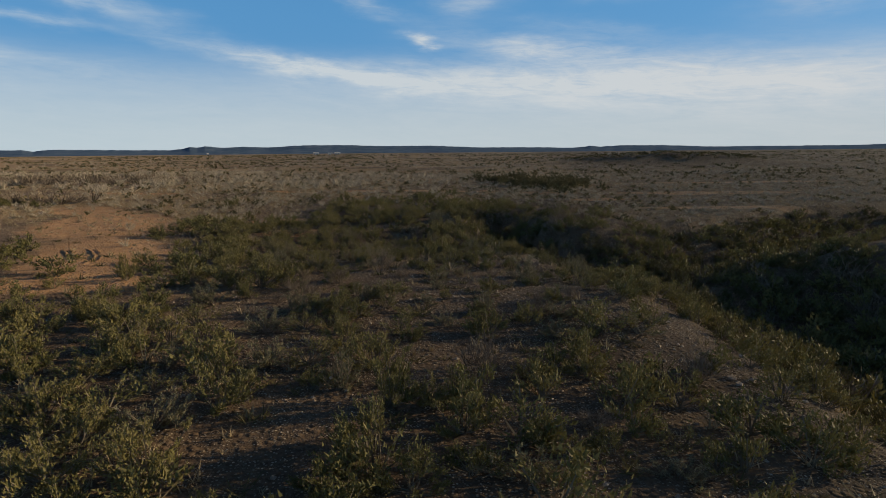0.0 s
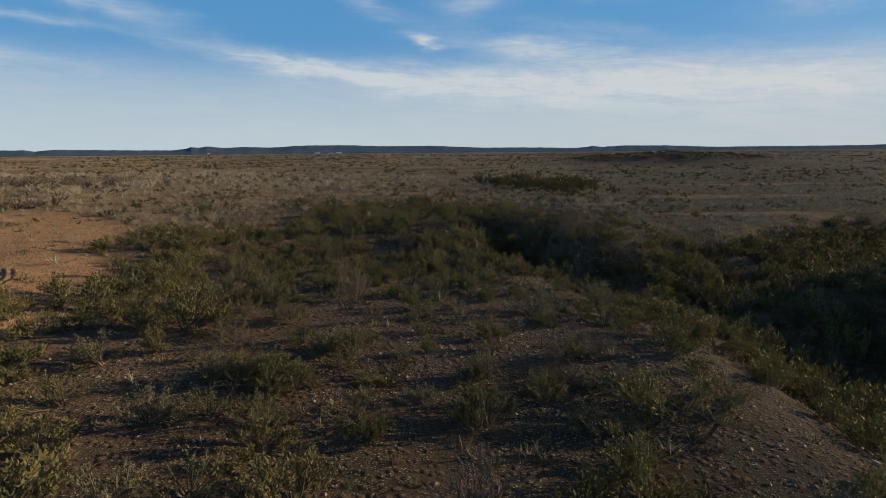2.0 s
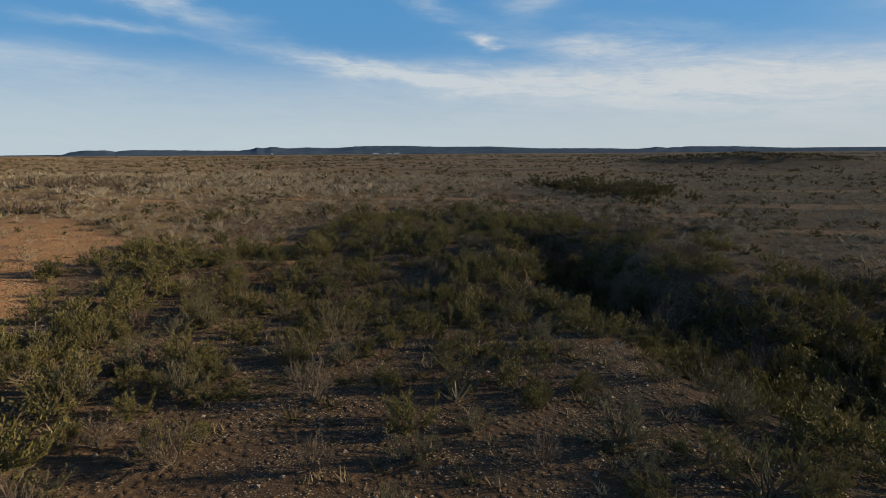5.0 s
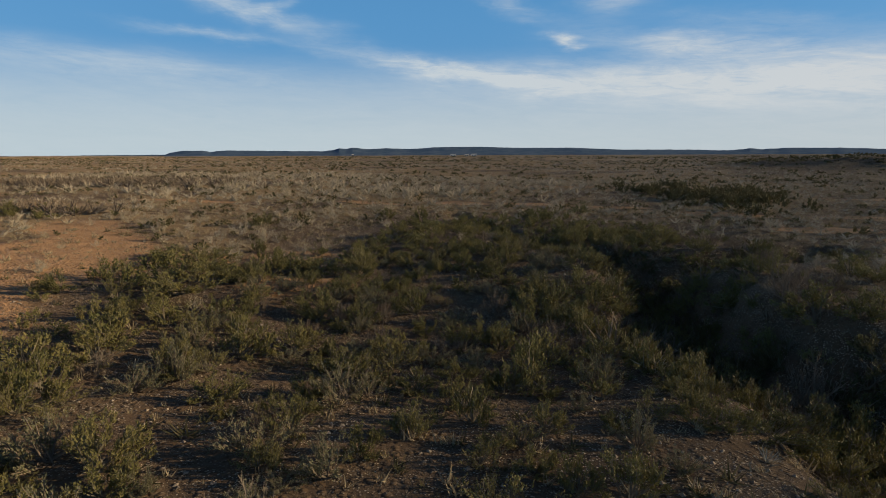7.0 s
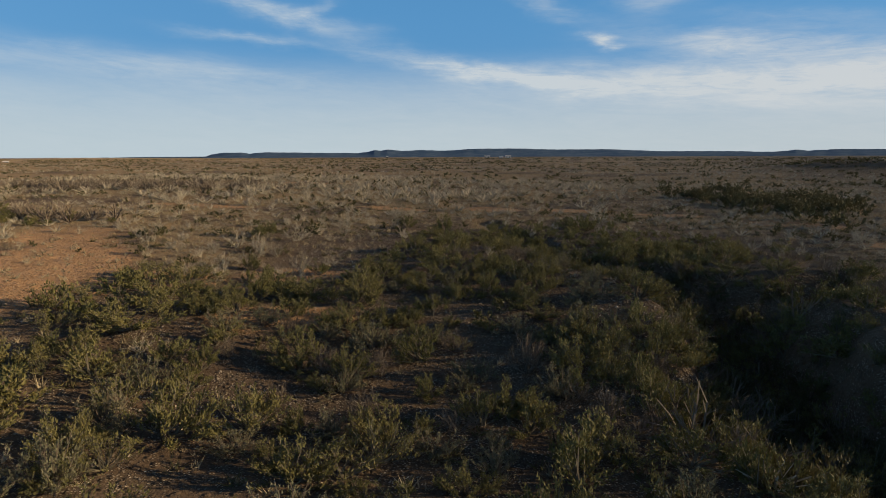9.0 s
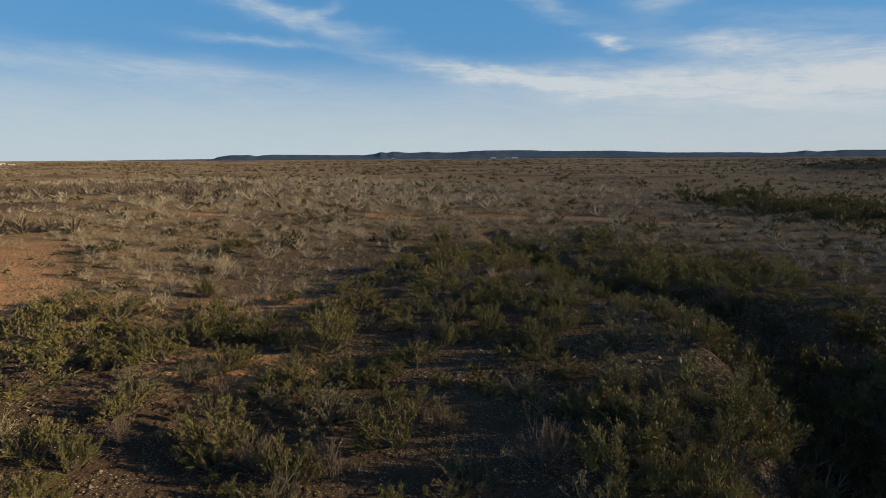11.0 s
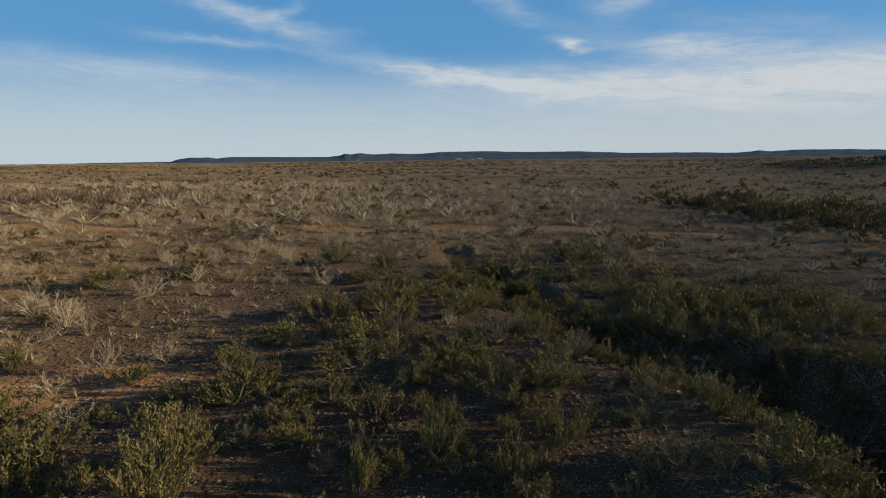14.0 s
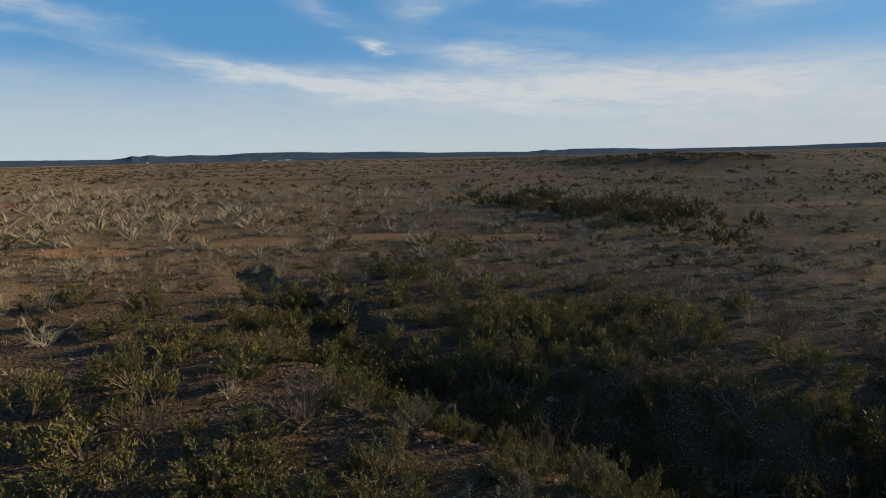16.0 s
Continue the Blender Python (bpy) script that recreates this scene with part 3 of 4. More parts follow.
def view_wedge(x, y):
    """The country in front of the flight, with a margin."""
    d = np.clip(y, 0, None)
    return ((x > -24 - 1.7 * np.clip(y - 20, 0, None)) & (x < 24 + 1.05 * d)) | (y < 30)

# catalogued plants, stretch by stretch along the flight: x, y, height, width
BUSHES_A = [
    (-0.6, 8.1, 0.56, 0.94), (-1.8, 8.1, 0.73, 1.05), (-6.5, 8.3, 0.83, 1.27), (1.2, 8.4, 0.49, 1.16), (0.4, 8.6, 0.42, 0.98), (3.8, 8.6, 0.36, 0.96),
    (-5.2, 8.7, 0.76, 1.23), (-1.4, 9.2, 0.93, 1.14), (2.9, 9.4, 0.46, 0.76), (-6.8, 9.5, 0.69, 1.13), (1.9, 9.5, 0.64, 0.76), (4.3, 9.7, 0.49, 0.93),
    (-5.7, 10.1, 0.74, 1.12), (0.3, 10.2, 0.85, 1.12), (-8.0, 10.2, 0.82, 1.10), (2.9, 10.4, 0.35, 0.71), (-4.9, 11.0, 0.87, 1.35), (-1.3, 11.2, 1.09, 0.91),
    (-0.4, 11.3, 0.63, 0.68), (-6.6, 11.7, 0.54, 1.13), (-3.0, 12.0, 0.45, 0.73), (0.1, 12.0, 0.55, 0.77),
]
BUSHES_B = [
    (-2.4, 12.1, 0.84, 0.79), (-8.6, 12.2, 0.59, 1.40), (-10.3, 12.7, 0.86, 1.10), (1.9, 13.0, 0.65, 0.63), (0.7, 13.1, 0.82, 1.24), (-4.5, 13.2, 0.68, 1.17),
    (-6.8, 13.2, 0.66, 0.70), (6.3, 13.3, 0.59, 0.93), (3.4, 13.3, 0.62, 0.87), (-3.6, 13.6, 0.69, 1.32), (-8.8, 13.8, 0.72, 1.52), (-9.0, 15.4, 0.65, 1.46),
    (-5.5, 16.1, 0.67, 1.22), (3.3, 16.2, 0.58, 1.19), (-4.4, 16.4, 0.59, 1.05), (-1.5, 16.4, 0.58, 1.36), (-13.0, 16.7, 0.82, 1.29), (5.8, 16.7, 0.62, 1.45),
    (-7.8, 16.8, 0.67, 1.32), (-11.0, 17.4, 0.62, 1.15), (2.5, 17.4, 0.69, 0.73), (-3.8, 18.2, 0.71, 1.14),
]
BUSHES_C = [
    (-5.2, 18.2, 0.66, 1.00), (4.6, 18.3, 0.47, 0.91), (0.9, 18.4, 0.45, 0.77), (-1.4, 18.5, 0.30, 0.89), (-2.2, 19.0, 0.54, 0.74), (-4.6, 19.0, 0.44, 0.75),
    (-8.4, 19.3, 0.73, 1.28), (3.9, 20.0, 0.53, 0.79), (-2.1, 20.1, 0.67, 1.24), (-3.0, 20.2, 0.50, 0.94), (-7.4, 20.3, 0.71, 0.70), (-0.1, 20.3, 0.43, 0.34),
    (5.6, 21.7, 0.51, 0.94), (1.6, 21.7, 0.53, 0.75), (-0.5, 21.9, 0.54, 0.64), (-7.5, 22.1, 1.21, 1.95), (8.6, 22.6, 0.80, 1.42), (-13.4, 22.8, 0.91, 0.67),
    (-4.9, 23.2, 0.64, 0.75), (-10.9, 23.7, 0.67, 1.31), (3.5, 23.7, 0.49, 1.02), (-0.5, 23.7, 0.61, 0.86),
]
BUSHES_D = [
    (4.8, 24.3, 0.52, 1.08), (-10.9, 25.1, 0.41, 1.17), (7.2, 25.5, 0.59, 1.39), (-6.1, 25.9, 0.91, 0.89), (-4.7, 26.5, 0.30, 1.07), (15.4, 26.7, 0.95, 1.59),
    (0.1, 27.1, 0.60, 0.70), (-5.7, 27.1, 0.42, 0.49), (-11.0, 27.4, 0.81, 1.28), (-7.1, 27.6, 0.82, 1.32), (-3.7, 27.9, 0.35, 0.63), (-4.3, 28.3, 0.56, 0.66),
    (-3.1, 28.5, 0.80, 0.89), (1.9, 29.1, 0.66, 1.16), (1.1, 29.1, 0.61, 0.62), (-2.9, 29.4, 0.57, 0.67), (0.3, 29.6, 0.46, 0.75), (-10.4, 29.9, 0.54, 0.95),
    (14.5, 30.0, 1.01, 2.38), (-0.4, 30.1, 0.38, 0.68), (2.9, 30.2, 0.49, 0.57), (-2.3, 30.3, 0.60, 0.71),
]
BUSHES_E = [
    (-11.7, 30.4, 0.86, 1.53), (-4.9, 30.8, 0.39, 0.79), (-5.6, 30.8, 0.46, 0.68), (2.2, 31.1, 0.72, 0.73), (-9.7, 31.2, 0.71, 1.08), (12.9, 31.5, 1.03, 2.42),
    (0.4, 31.5, 0.58, 0.75), (-7.6, 31.5, 0.71, 1.21), (-1.2, 31.6, 0.81, 0.77), (3.6, 32.6, 0.58, 0.82), (-4.1, 32.8, 0.56, 0.88), (-12.4, 32.8, 0.89, 1.71),
    (-10.3, 33.2, 0.94, 1.10), (5.2, 33.2, 0.50, 1.46), (-9.0, 33.2, 0.65, 1.02), (-10.8, 34.7, 0.76, 0.90), (-4.8, 34.7, 0.65, 1.53), (-9.1, 34.8, 1.17, 1.51),
    (1.5, 34.9, 0.86, 1.09), (-7.5, 35.0, 0.44, 1.04), (3.3, 35.6, 0.63, 1.14), (-1.9, 35.9, 0.59, 0.92),
]
BUSHES_F = [
    (-15.4, 35.9, 0.78, 1.38), (-7.9, 35.9, 0.94, 1.52), (-14.3, 36.0, 0.62, 1.09), (-6.0, 36.4, 0.56, 0.93), (0.6, 37.0, 0.63, 1.10), (-4.0, 37.0, 0.50, 0.72),
    (1.8, 37.1, 0.63, 1.48), (-14.6, 37.2, 0.81, 1.14), (-12.9, 37.2, 0.53, 0.89), (-1.6, 38.0, 0.85, 1.19), (-2.8, 38.1, 0.81, 1.09), (-19.7, 38.1, 0.82, 1.38),
    (-11.2, 38.2, 0.74, 1.04), (-17.4, 38.6, 0.65, 1.32), (-7.0, 39.5, 0.90, 1.13), (-15.4, 40.1, 1.08, 2.33), (-9.2, 40.3, 0.98, 1.61), (-3.6, 40.6, 0.75, 1.12),
    (-12.8, 41.3, 0.64, 1.65), (-10.4, 41.4, 0.46, 0.81), (-0.8, 41.5, 1.04, 1.46), (-5.6, 41.7, 0.97, 1.38),
]
BUSHES_G = [
    (-15.8, 41.8, 1.06, 2.03), (-19.6, 41.8, 0.54, 1.53), (10.4, 41.8, 0.83, 1.47), (-9.2, 42.0, 0.56, 0.92), (-11.8, 42.1, 0.63, 1.33), (-14.5, 42.2, 0.71, 1.34),
    (9.2, 42.3, 1.15, 2.03), (-9.6, 42.6, 0.70, 0.83), (-13.5, 42.9, 0.90, 1.64), (-5.6, 43.1, 0.68, 0.98), (-0.3, 43.1, 1.09, 1.63), (-11.5, 43.3, 0.84, 1.22),
    (-6.5, 43.3, 0.54, 0.77), (-9.0, 43.3, 0.77, 1.32), (-2.5, 43.9, 0.51, 1.09), (-8.0, 44.1, 0.77, 1.25), (-0.7, 44.4, 0.95, 1.37), (-4.1, 44.5, 0.44, 0.78),
    (-3.3, 44.5, 0.76, 0.90), (-7.0, 44.6, 0.42, 0.63), (-13.9, 44.6, 0.90, 1.67), (-16.2, 45.3, 0.59, 1.38),
]
BUSHES_H = [
    (-6.5, 45.4, 0.73, 1.21), (-18.0, 45.5, 0.89, 2.31), (0.2, 45.5, 0.69, 0.81), (-20.3, 45.5, 0.72, 1.98), (-9.7, 45.6, 1.14, 1.34), (-11.1, 45.6, 0.63, 1.00),
    (-2.4, 46.0, 0.47, 0.97), (-12.8, 46.3, 0.61, 1.62), (2.2, 46.4, 0.62, 1.31), (-10.1, 46.6, 1.17, 1.38), (6.6, 46.7, 0.97, 1.61), (-2.9, 46.8, 0.63, 1.28),
    (-6.1, 46.8, 0.85, 0.62), (-5.6, 47.6, 0.58, 0.91), (-6.4, 47.7, 0.79, 0.58), (-5.0, 48.0, 0.96, 0.96), (-8.0, 48.3, 0.65, 1.14), (-0.4, 48.6, 0.69, 1.27),
    (1.0, 48.6, 0.96, 1.81), (-5.2, 49.0, 0.84, 0.74), (-2.8, 49.1, 0.97, 0.84), (-11.6, 49.2, 0.50, 1.37),
]
BUSHES_I = [
    (-9.3, 49.5, 0.56, 1.31), (-17.7, 49.6, 0.80, 0.71), (5.6, 49.7, 1.18, 1.77), (-1.0, 50.1, 0.55, 1.03), (-10.6, 50.2, 0.85, 1.23), (1.1, 50.6, 0.58, 0.96),
    (-6.5, 50.9, 0.48, 0.86), (4.9, 51.6, 1.09, 1.93), (0.4, 51.9, 0.71, 0.93), (-8.3, 52.1, 0.73, 1.72), (-0.6, 52.2, 0.62, 1.04), (-1.1, 52.6, 0.45, 0.76),
    (-5.3, 52.9, 0.61, 1.22), (-5.7, 54.1, 0.63, 0.98), (-1.7, 54.1, 0.61, 0.72), (-2.5, 54.2, 0.76, 1.07), (-3.7, 55.3, 0.77, 1.04), (-11.0, 55.5, 1.18, 1.39),
    (-4.5, 55.9, 0.69, 1.08), (5.4, 56.0, 0.60, 1.26), (7.8, 56.4, 0.74, 1.39), (5.4, 57.0, 0.63, 1.15),
]
BUSHES_J = [
    (2.6, 57.0, 0.53, 1.26), (-9.6, 57.2, 1.02, 1.44), (-6.8, 57.2, 0.71, 1.06), (-21.9, 57.3, 0.94, 1.59), (-0.4, 57.7, 0.66, 0.70), (0.7, 57.7, 0.86, 0.93),
    (1.6, 58.5, 0.49, 0.82), (-6.5, 59.1, 0.72, 1.01), (5.9, 59.4, 1.26, 1.67), (-8.6, 59.9, 0.54, 1.44), (-3.8, 60.8, 0.62, 1.28), (-7.4, 61.7, 0.82, 1.36),
    (-12.0, 61.7, 0.62, 1.47), (-11.5, 63.1, 1.31, 1.10), (-5.6, 64.3, 0.64, 1.30), (-15.2, 65.4, 0.87, 1.28), (-8.3, 65.7, 0.89, 1.40),
]
BUSHES = BUSHES_A + BUSHES_B + BUSHES_C + BUSHES_D + BUSHES_E + BUSHES_F + BUSHES_G + BUSHES_H + BUSHES_I + BUSHES_J
SHRUBS_A = [
    (3.1, 18.4, 0.37, 0.78), (2.8, 18.9, 0.30, 0.51), (-6.1, 19.4, 0.30, 0.63), (3.2, 19.5, 0.46, 0.65), (4.5, 20.3, 0.45, 0.71), (-2.0, 23.0, 0.59, 0.76),
    (-6.2, 23.3, 0.46, 0.93), (1.8, 23.8, 0.55, 0.86), (-5.3, 29.9, 0.48, 0.89), (-11.5, 31.9, 0.53, 1.07), (-7.9, 37.0, 0.75, 0.88), (-5.7, 37.6, 0.60, 0.85),
    (0.9, 38.3, 0.45, 1.46), (0.1, 38.8, 0.71, 0.83), (8.3, 39.3, 1.67, 1.96), (-11.2, 39.4, 0.62, 0.73), (-8.0, 39.8, 0.72, 1.01), (-6.3, 40.1, 0.77, 0.82),
    (-2.2, 41.5, 1.05, 1.23), (-10.6, 42.1, 0.60, 0.85), (1.4, 42.4, 0.66, 1.03), (8.8, 44.4, 1.23, 1.57),
]
SHRUBS_B = [
    (10.6, 44.9, 0.79, 1.33), (10.1, 46.0, 0.70, 1.38), (-17.5, 47.0, 0.83, 1.30), (-19.3, 47.0, 0.59, 1.15), (-7.0, 47.3, 0.44, 0.64), (-15.7, 47.5, 0.44, 0.83),
    (9.6, 49.6, 0.92, 1.54), (-19.4, 49.6, 0.63, 1.24), (-15.1, 50.1, 0.84, 1.26), (-14.1, 51.4, 0.54, 1.09), (-18.1, 52.5, 0.65, 0.98), (-19.2, 52.8, 0.96, 1.36),
    (-21.3, 53.3, 0.94, 1.47), (5.0, 53.6, 0.76, 1.35), (-20.0, 53.6, 0.66, 1.39), (-8.0, 54.5, 0.68, 1.19), (4.7, 54.9, 0.82, 1.15), (-19.3, 56.6, 0.70, 1.77),
    (9.9, 57.3, 0.74, 1.15), (9.0, 59.2, 0.76, 1.40), (-13.5, 60.5, 0.61, 1.44), (8.9, 61.0, 0.64, 1.07),
]
SHRUBS_C = [
    (13.9, 64.3, 0.80, 1.61), (14.4, 67.2, 0.75, 1.18), (-18.3, 70.8, 0.81, 1.58),
]
SHRUBS = SHRUBS_A + SHRUBS_B + SHRUBS_C


# ---- plants near the flight ----
def part(name, me, parent, label=""):
    ob = new(name, me)
    ob.parent = parent
    return tagged(ob, label)


def plant_meshes(forms, leaf_mat, wood_mat=TWIG):
    return [(mesh_of("trunk", *st, wood_mat, np.full(len(st[0]), 0.1 * i)), mesh_of("foliage", *lv, leaf_mat, np.full(len(lv[0]), 0.15 * i))) for i, (st, lv) in enumerate(forms)]


creo_meshes = plant_meshes([creosote(100 + i, stems=25 + i % 3, twigs=9, per=12, leaf=0.056, slim=0.18) for i in range(6)] + [creosote(150 + i, stems=24, twigs=7, per=7) for i in range(2)], LEAF)
tar_meshes = plant_meshes([creosote(170 + i, stems=28, twigs=9, per=9, leaf=0.046, twig_len=0.15, lo=0.3, slim=0.2) for i in range(3)], LEAF_GREY, BROWN)
gully_meshes = plant_meshes([creosote(180 + i, stems=22, twigs=7, per=11, leaf=0.06) for i in range(4)], LEAF_DARK)
grey_meshes = [mesh_of("dry_shrub", *bare_shrub(200 + i, stems=12 + i, fine_twigs=3), GREY, np.full(1, 0.2 * i)) for i in range(5)]
brown_meshes = [mesh_of("twiggy_shrub", *bare_shrub(230 + i, stems=19 + i, twigs=7, fine_twigs=5, spread_deg=62), BROWN, np.full(1, 0.2 * i)) for i in range(3)]


def leafy(name, meshes, x, y, tall, wide, form, turn, label, category, group):
    """A bush of two parts, its wood and its leaves, rooted in the ground."""
    ob = new(name)
    stems, foliage = meshes[form % len(meshes)]
    part("trunk", stems, ob, "thin woody grey-brown base")
    part("foliage", foliage, ob)
    ob.matrix_basis = pose(x, y, float(height(x, y)) - 0.03, 0, 0, turn) @ Matrix.Diagonal((wide / 1.2, wide / 1.2, tall / 0.92, 1))
    return tagged(ob, label, category, group)


def creosote_bush(x, y, tall, wide, form, turn):
    if form > 5:
        label = "sparse twiggy creosote bush with few olive leaves"
    elif tall > 0.95:
        label = "tall rounded olive-green creosote bush with dense leafy shoots"
    elif tall < 0.55:
        label = "low spreading olive-green creosote bush on stony soil"
    else:
        label = "rounded olive-green creosote bush with many thin stems"
    return leafy("creosote_bush", creo_meshes, x, y, tall, wide, form, turn, label, "bush", "creosote bushes")


def tarbush(x, y, tall, wide, form, turn):
    return leafy("tarbush", tar_meshes, x, y, tall, wide, form, turn, "grey-green fine-leaved tarbush on stony soil", "bush", "tarbushes")


def gully_bush(x, y, tall, wide, form, turn):
    return leafy("gully_bush", gully_meshes, x, y, tall, wide, form, turn, "dark green leafy bush growing in the dry gully", "bush", "gully bushes")


def bare(name, meshes, x, y, tall, wide, form, turn, label, group):
    ob = new(name, meshes[form % len(meshes)])
    ob.matrix_basis = pose(x, y, float(height(x, y)) - 0.02, 0, 0, turn) @ Matrix.Diagonal((wide / 1.3, wide / 1.3, tall / 0.85, 1))
    return tagged(ob, label, "shrub", group)


def dry_shrub(x, y, tall, wide, form, turn):
    return bare("dry_shrub", grey_meshes, x, y, tall, wide, form, turn, "bleached grey leafless shrub on open stony ground", "dry shrubs")


def twiggy_shrub(x, y, tall, wide, form, turn):
    return bare("twiggy_shrub", brown_meshes, x, y, tall, wide, form, turn, "brown leafless shrub with a dense tangle of twigs", "twiggy shrubs")


pick = np.random.default_rng(77)
taken = np.array([(x, y, w) for x, y, h, w in BUSHES + SHRUBS])


def any_bush(x, y, tall, wide, form, turn, chance):
    """Mostly creosote, with tarbush and bare brown shrubs among it."""
    (creosote_bush if chance < 0.72 else tarbush if chance < 0.95 else twiggy_shrub)(x, y, tall, wide, form, turn)


for x, y, tall, wide in BUSHES:
    any_bush(x, y, tall * 1.12, wide * 1.32, int(pick.integers(0, 8 if tall < 0.7 else 6)), 360 * pick.random(), pick.random() * (1.0 if tall < 0.85 else 0.75))
for x, y, tall, wide in SHRUBS:
    (dry_shrub if x < -13 or y > 60 else twiggy_shrub)(x, y, tall * 1.1, wide, int(pick.integers(0, 5)), 360 * pick.random())


def free(x, y, gap):
    """Whether a spot keeps clear of the catalogued plants."""
    d = np.hypot(x[:, None] - taken[None, :, 0], y[:, None] - taken[None, :, 1]) - 0.45 * taken[None, :, 2]
    return d.min(1) > gap


# the rest of the green belt
bx, by, r = scatter(-54, 48, 2, 78, 1.22, lambda x, y: np.clip(1.1 * green_density(x, y), 0, 1) * (1 - 0.3 * smooth((y - 48) / 12)), 5)
tall = 0.45 + 0.6 * r.random(len(bx)) ** 1.6 + 0.4 * gully_depth(bx, by)
keep = free(bx, by, 0.12)
bx, by, tall = bx[keep], by[keep], tall[keep]
wide = tall * (1.4 + 0.7 * r.random(len(bx)))
form = r.integers(0, 8, len(bx))
order = np.argsort(np.hypot(bx + 2, 0.45 * (by - 34)))
chosen = order[:200]
for i in chosen:
    any_bush(bx[i], by[i], tall[i], wide[i], int(form[i]), 360 * r.random(), r.random())
rest = np.setdiff1d(np.arange(len(bx)), chosen)
near_forms = [creosote(320 + i, stems=18, twigs=6, per=7, leaf=0.085, fine=False, slim=0.2) for i in range(5)]
mid_forms = [creosote(300 + i, stems=14, twigs=5, per=5, leaf=0.115, fine=False, slim=0.24) for i in range(4)]
close = (bx > -16) & (bx < 14) & (by > 5) & (by < 64)
for forms, sel, where in ((near_forms, rest[close[rest]], "along the flight"), (mid_forms, rest[~close[rest]], "farther off")):
    spots = np.stack([bx, by, tall / 0.92, wide / tall / 1.3, form % len(forms)], 1)[sel]
    gather("bush_belt_foliage", [lv for st, lv in forms], spots, LEAF, "olive-green creosote bushes growing thickly " + where, "bushes")
    gather("bush_belt_wood", [st for st, lv in forms], spots, TWIG, "thin brown wood of the creosote bushes " + where, "bushes")
# brush on the gully floor and its banks
vx, vy, r = scatter(-9, 46, 4, 72, 1.18, lambda x, y: (0.85 + 0.3 * lumps(x, y, 4.0)) * smooth((gully_depth(x, y) - 0.08) / 0.15), 21)
here = (vx < 22) & (vy > 8)
spots = np.stack([vx, vy, 0.6 + 0.75 * r.random(len(vx)) ** 1.4, 1.0 + 0.5 * r.random(len(vx)), r.integers(0, 4, len(vx))], 1)
ahead = np.nonzero(here)[0]
ahead = ahead[np.argsort(np.hypot(vx[ahead] - 5.5, 0.6 * (vy[ahead] - 45)))][:150]
for i in ahead:
    if r.random() < 0.8:
        gully_bush(vx[i], vy[i], 1.05 * spots[i, 2], 1.2 * spots[i, 2] * spots[i, 3], int(spots[i, 4]), 360 * r.random())
    else:
        twiggy_shrub(vx[i], vy[i], spots[i, 2], 1.3 * spots[i, 2], int(spots[i, 4]), 360 * r.random())
here[ahead] = False
apart = ~here
apart[ahead] = False
gather("gully_brush", [lv for st, lv in near_forms], spots[here], LEAF_DARK, "dense dark brush filling the dry gully", "bushes")
gather("gully_brush", [lv for st, lv in mid_forms], spots[apart], LEAF_DARK, "dense dark brush on the wide gully floor", "bushes")
thorns = [bare_shrub(640 + i, stems=14, twigs=3, thick=1.2, near=False, spread_deg=60) for i in range(3)]
hx, hy, r = scatter(-9, 46, 6, 72, 1.5, lambda x, y: 0.75 * smooth((gully_depth(x, y) - 0.05) / 0.12), 33)
gather("gully_scrub", thorns, np.stack([hx, hy, 0.7 + 0.7 * r.random(len(hx)), 1.0 + 0.4 * r.random(len(hx)), r.integers(0, 3, len(hx))], 1), BROWN, "grey-brown leafless scrub among the gully brush", "scrub")
vx, vy, r = scatter(-10, 17, 7, 70, 1.0, lambda x, y: 0.9 * smooth((0.95 - height(x, y)) / 0.15) * smooth((height(x, y) + 0.9) / 0.3) * ((x > -1) | (y > 53)) * (1 - 0.85 * clearing(x, y)) * (0.8 + 0.5 * lumps(x, y, 3.0)) * (1 - 0.35 * (y < 30)), 23)
keep = free(vx, vy, 0.0)
vx, vy = vx[keep], vy[keep]
spots = np.stack([vx, vy, 0.55 + 0.6 * r.random(len(vx)), 0.9 + 0.5 * r.random(len(vx)), r.integers(0, 5, len(vx))], 1)
gather("rim_brush", [lv for st, lv in near_forms], spots, LEAF, "olive-green brush along the gully rim", "bushes")
gather("rim_brush_wood", [st for st, lv in near_forms], spots, TWIG, "thin brown wood of the brush along the gully rim", "bushes")

# grey leafless shrubs on the flats
gxx, gyy, r = scatter(-110, 74, 20, 140, 1.2, lambda x, y: view_wedge(x, y) * np.clip(0.8 * strawness(x, y) ** 0.6 * (1 + 0.6 * lumps(x, y, 8.0)) + 0.03 + 0.22 * smooth((x - 8) / 6) * smooth((y - 46) / 8), 0, 1), 6)
gs, gw, gf = 0.26 + 0.42 * r.random(len(gxx)) ** 1.5, 1.0 + 0.6 * r.random(len(gxx)), r.integers(0, 5, len(gxx))
gs = gs * (1 + 0.85 * smooth((gyy - 62) / 25) * smooth((12 - gxx) / 15) * (0.6 + 0.8 * r.random(len(gxx))))
keep = free(gxx, gyy, 0.2) & (r.random(len(gxx)) < 1 - 0.35 * smooth((gyy - 62) / 25))
gxx, gyy, gs, gw, gf = gxx[keep], gyy[keep], gs[keep], gw[keep], gf[keep]
near_grey = np.argsort(np.hypot(0.7 * (gxx + 9), gyy - 54))[:230]
for i in near_grey:
    dry_shrub(gxx[i], gyy[i], gs[i], gs[i] * gw[i] * 1.3, int(gf[i]), 360 * r.random())
rest = np.setdiff1d(np.arange(len(gxx)), near_grey)
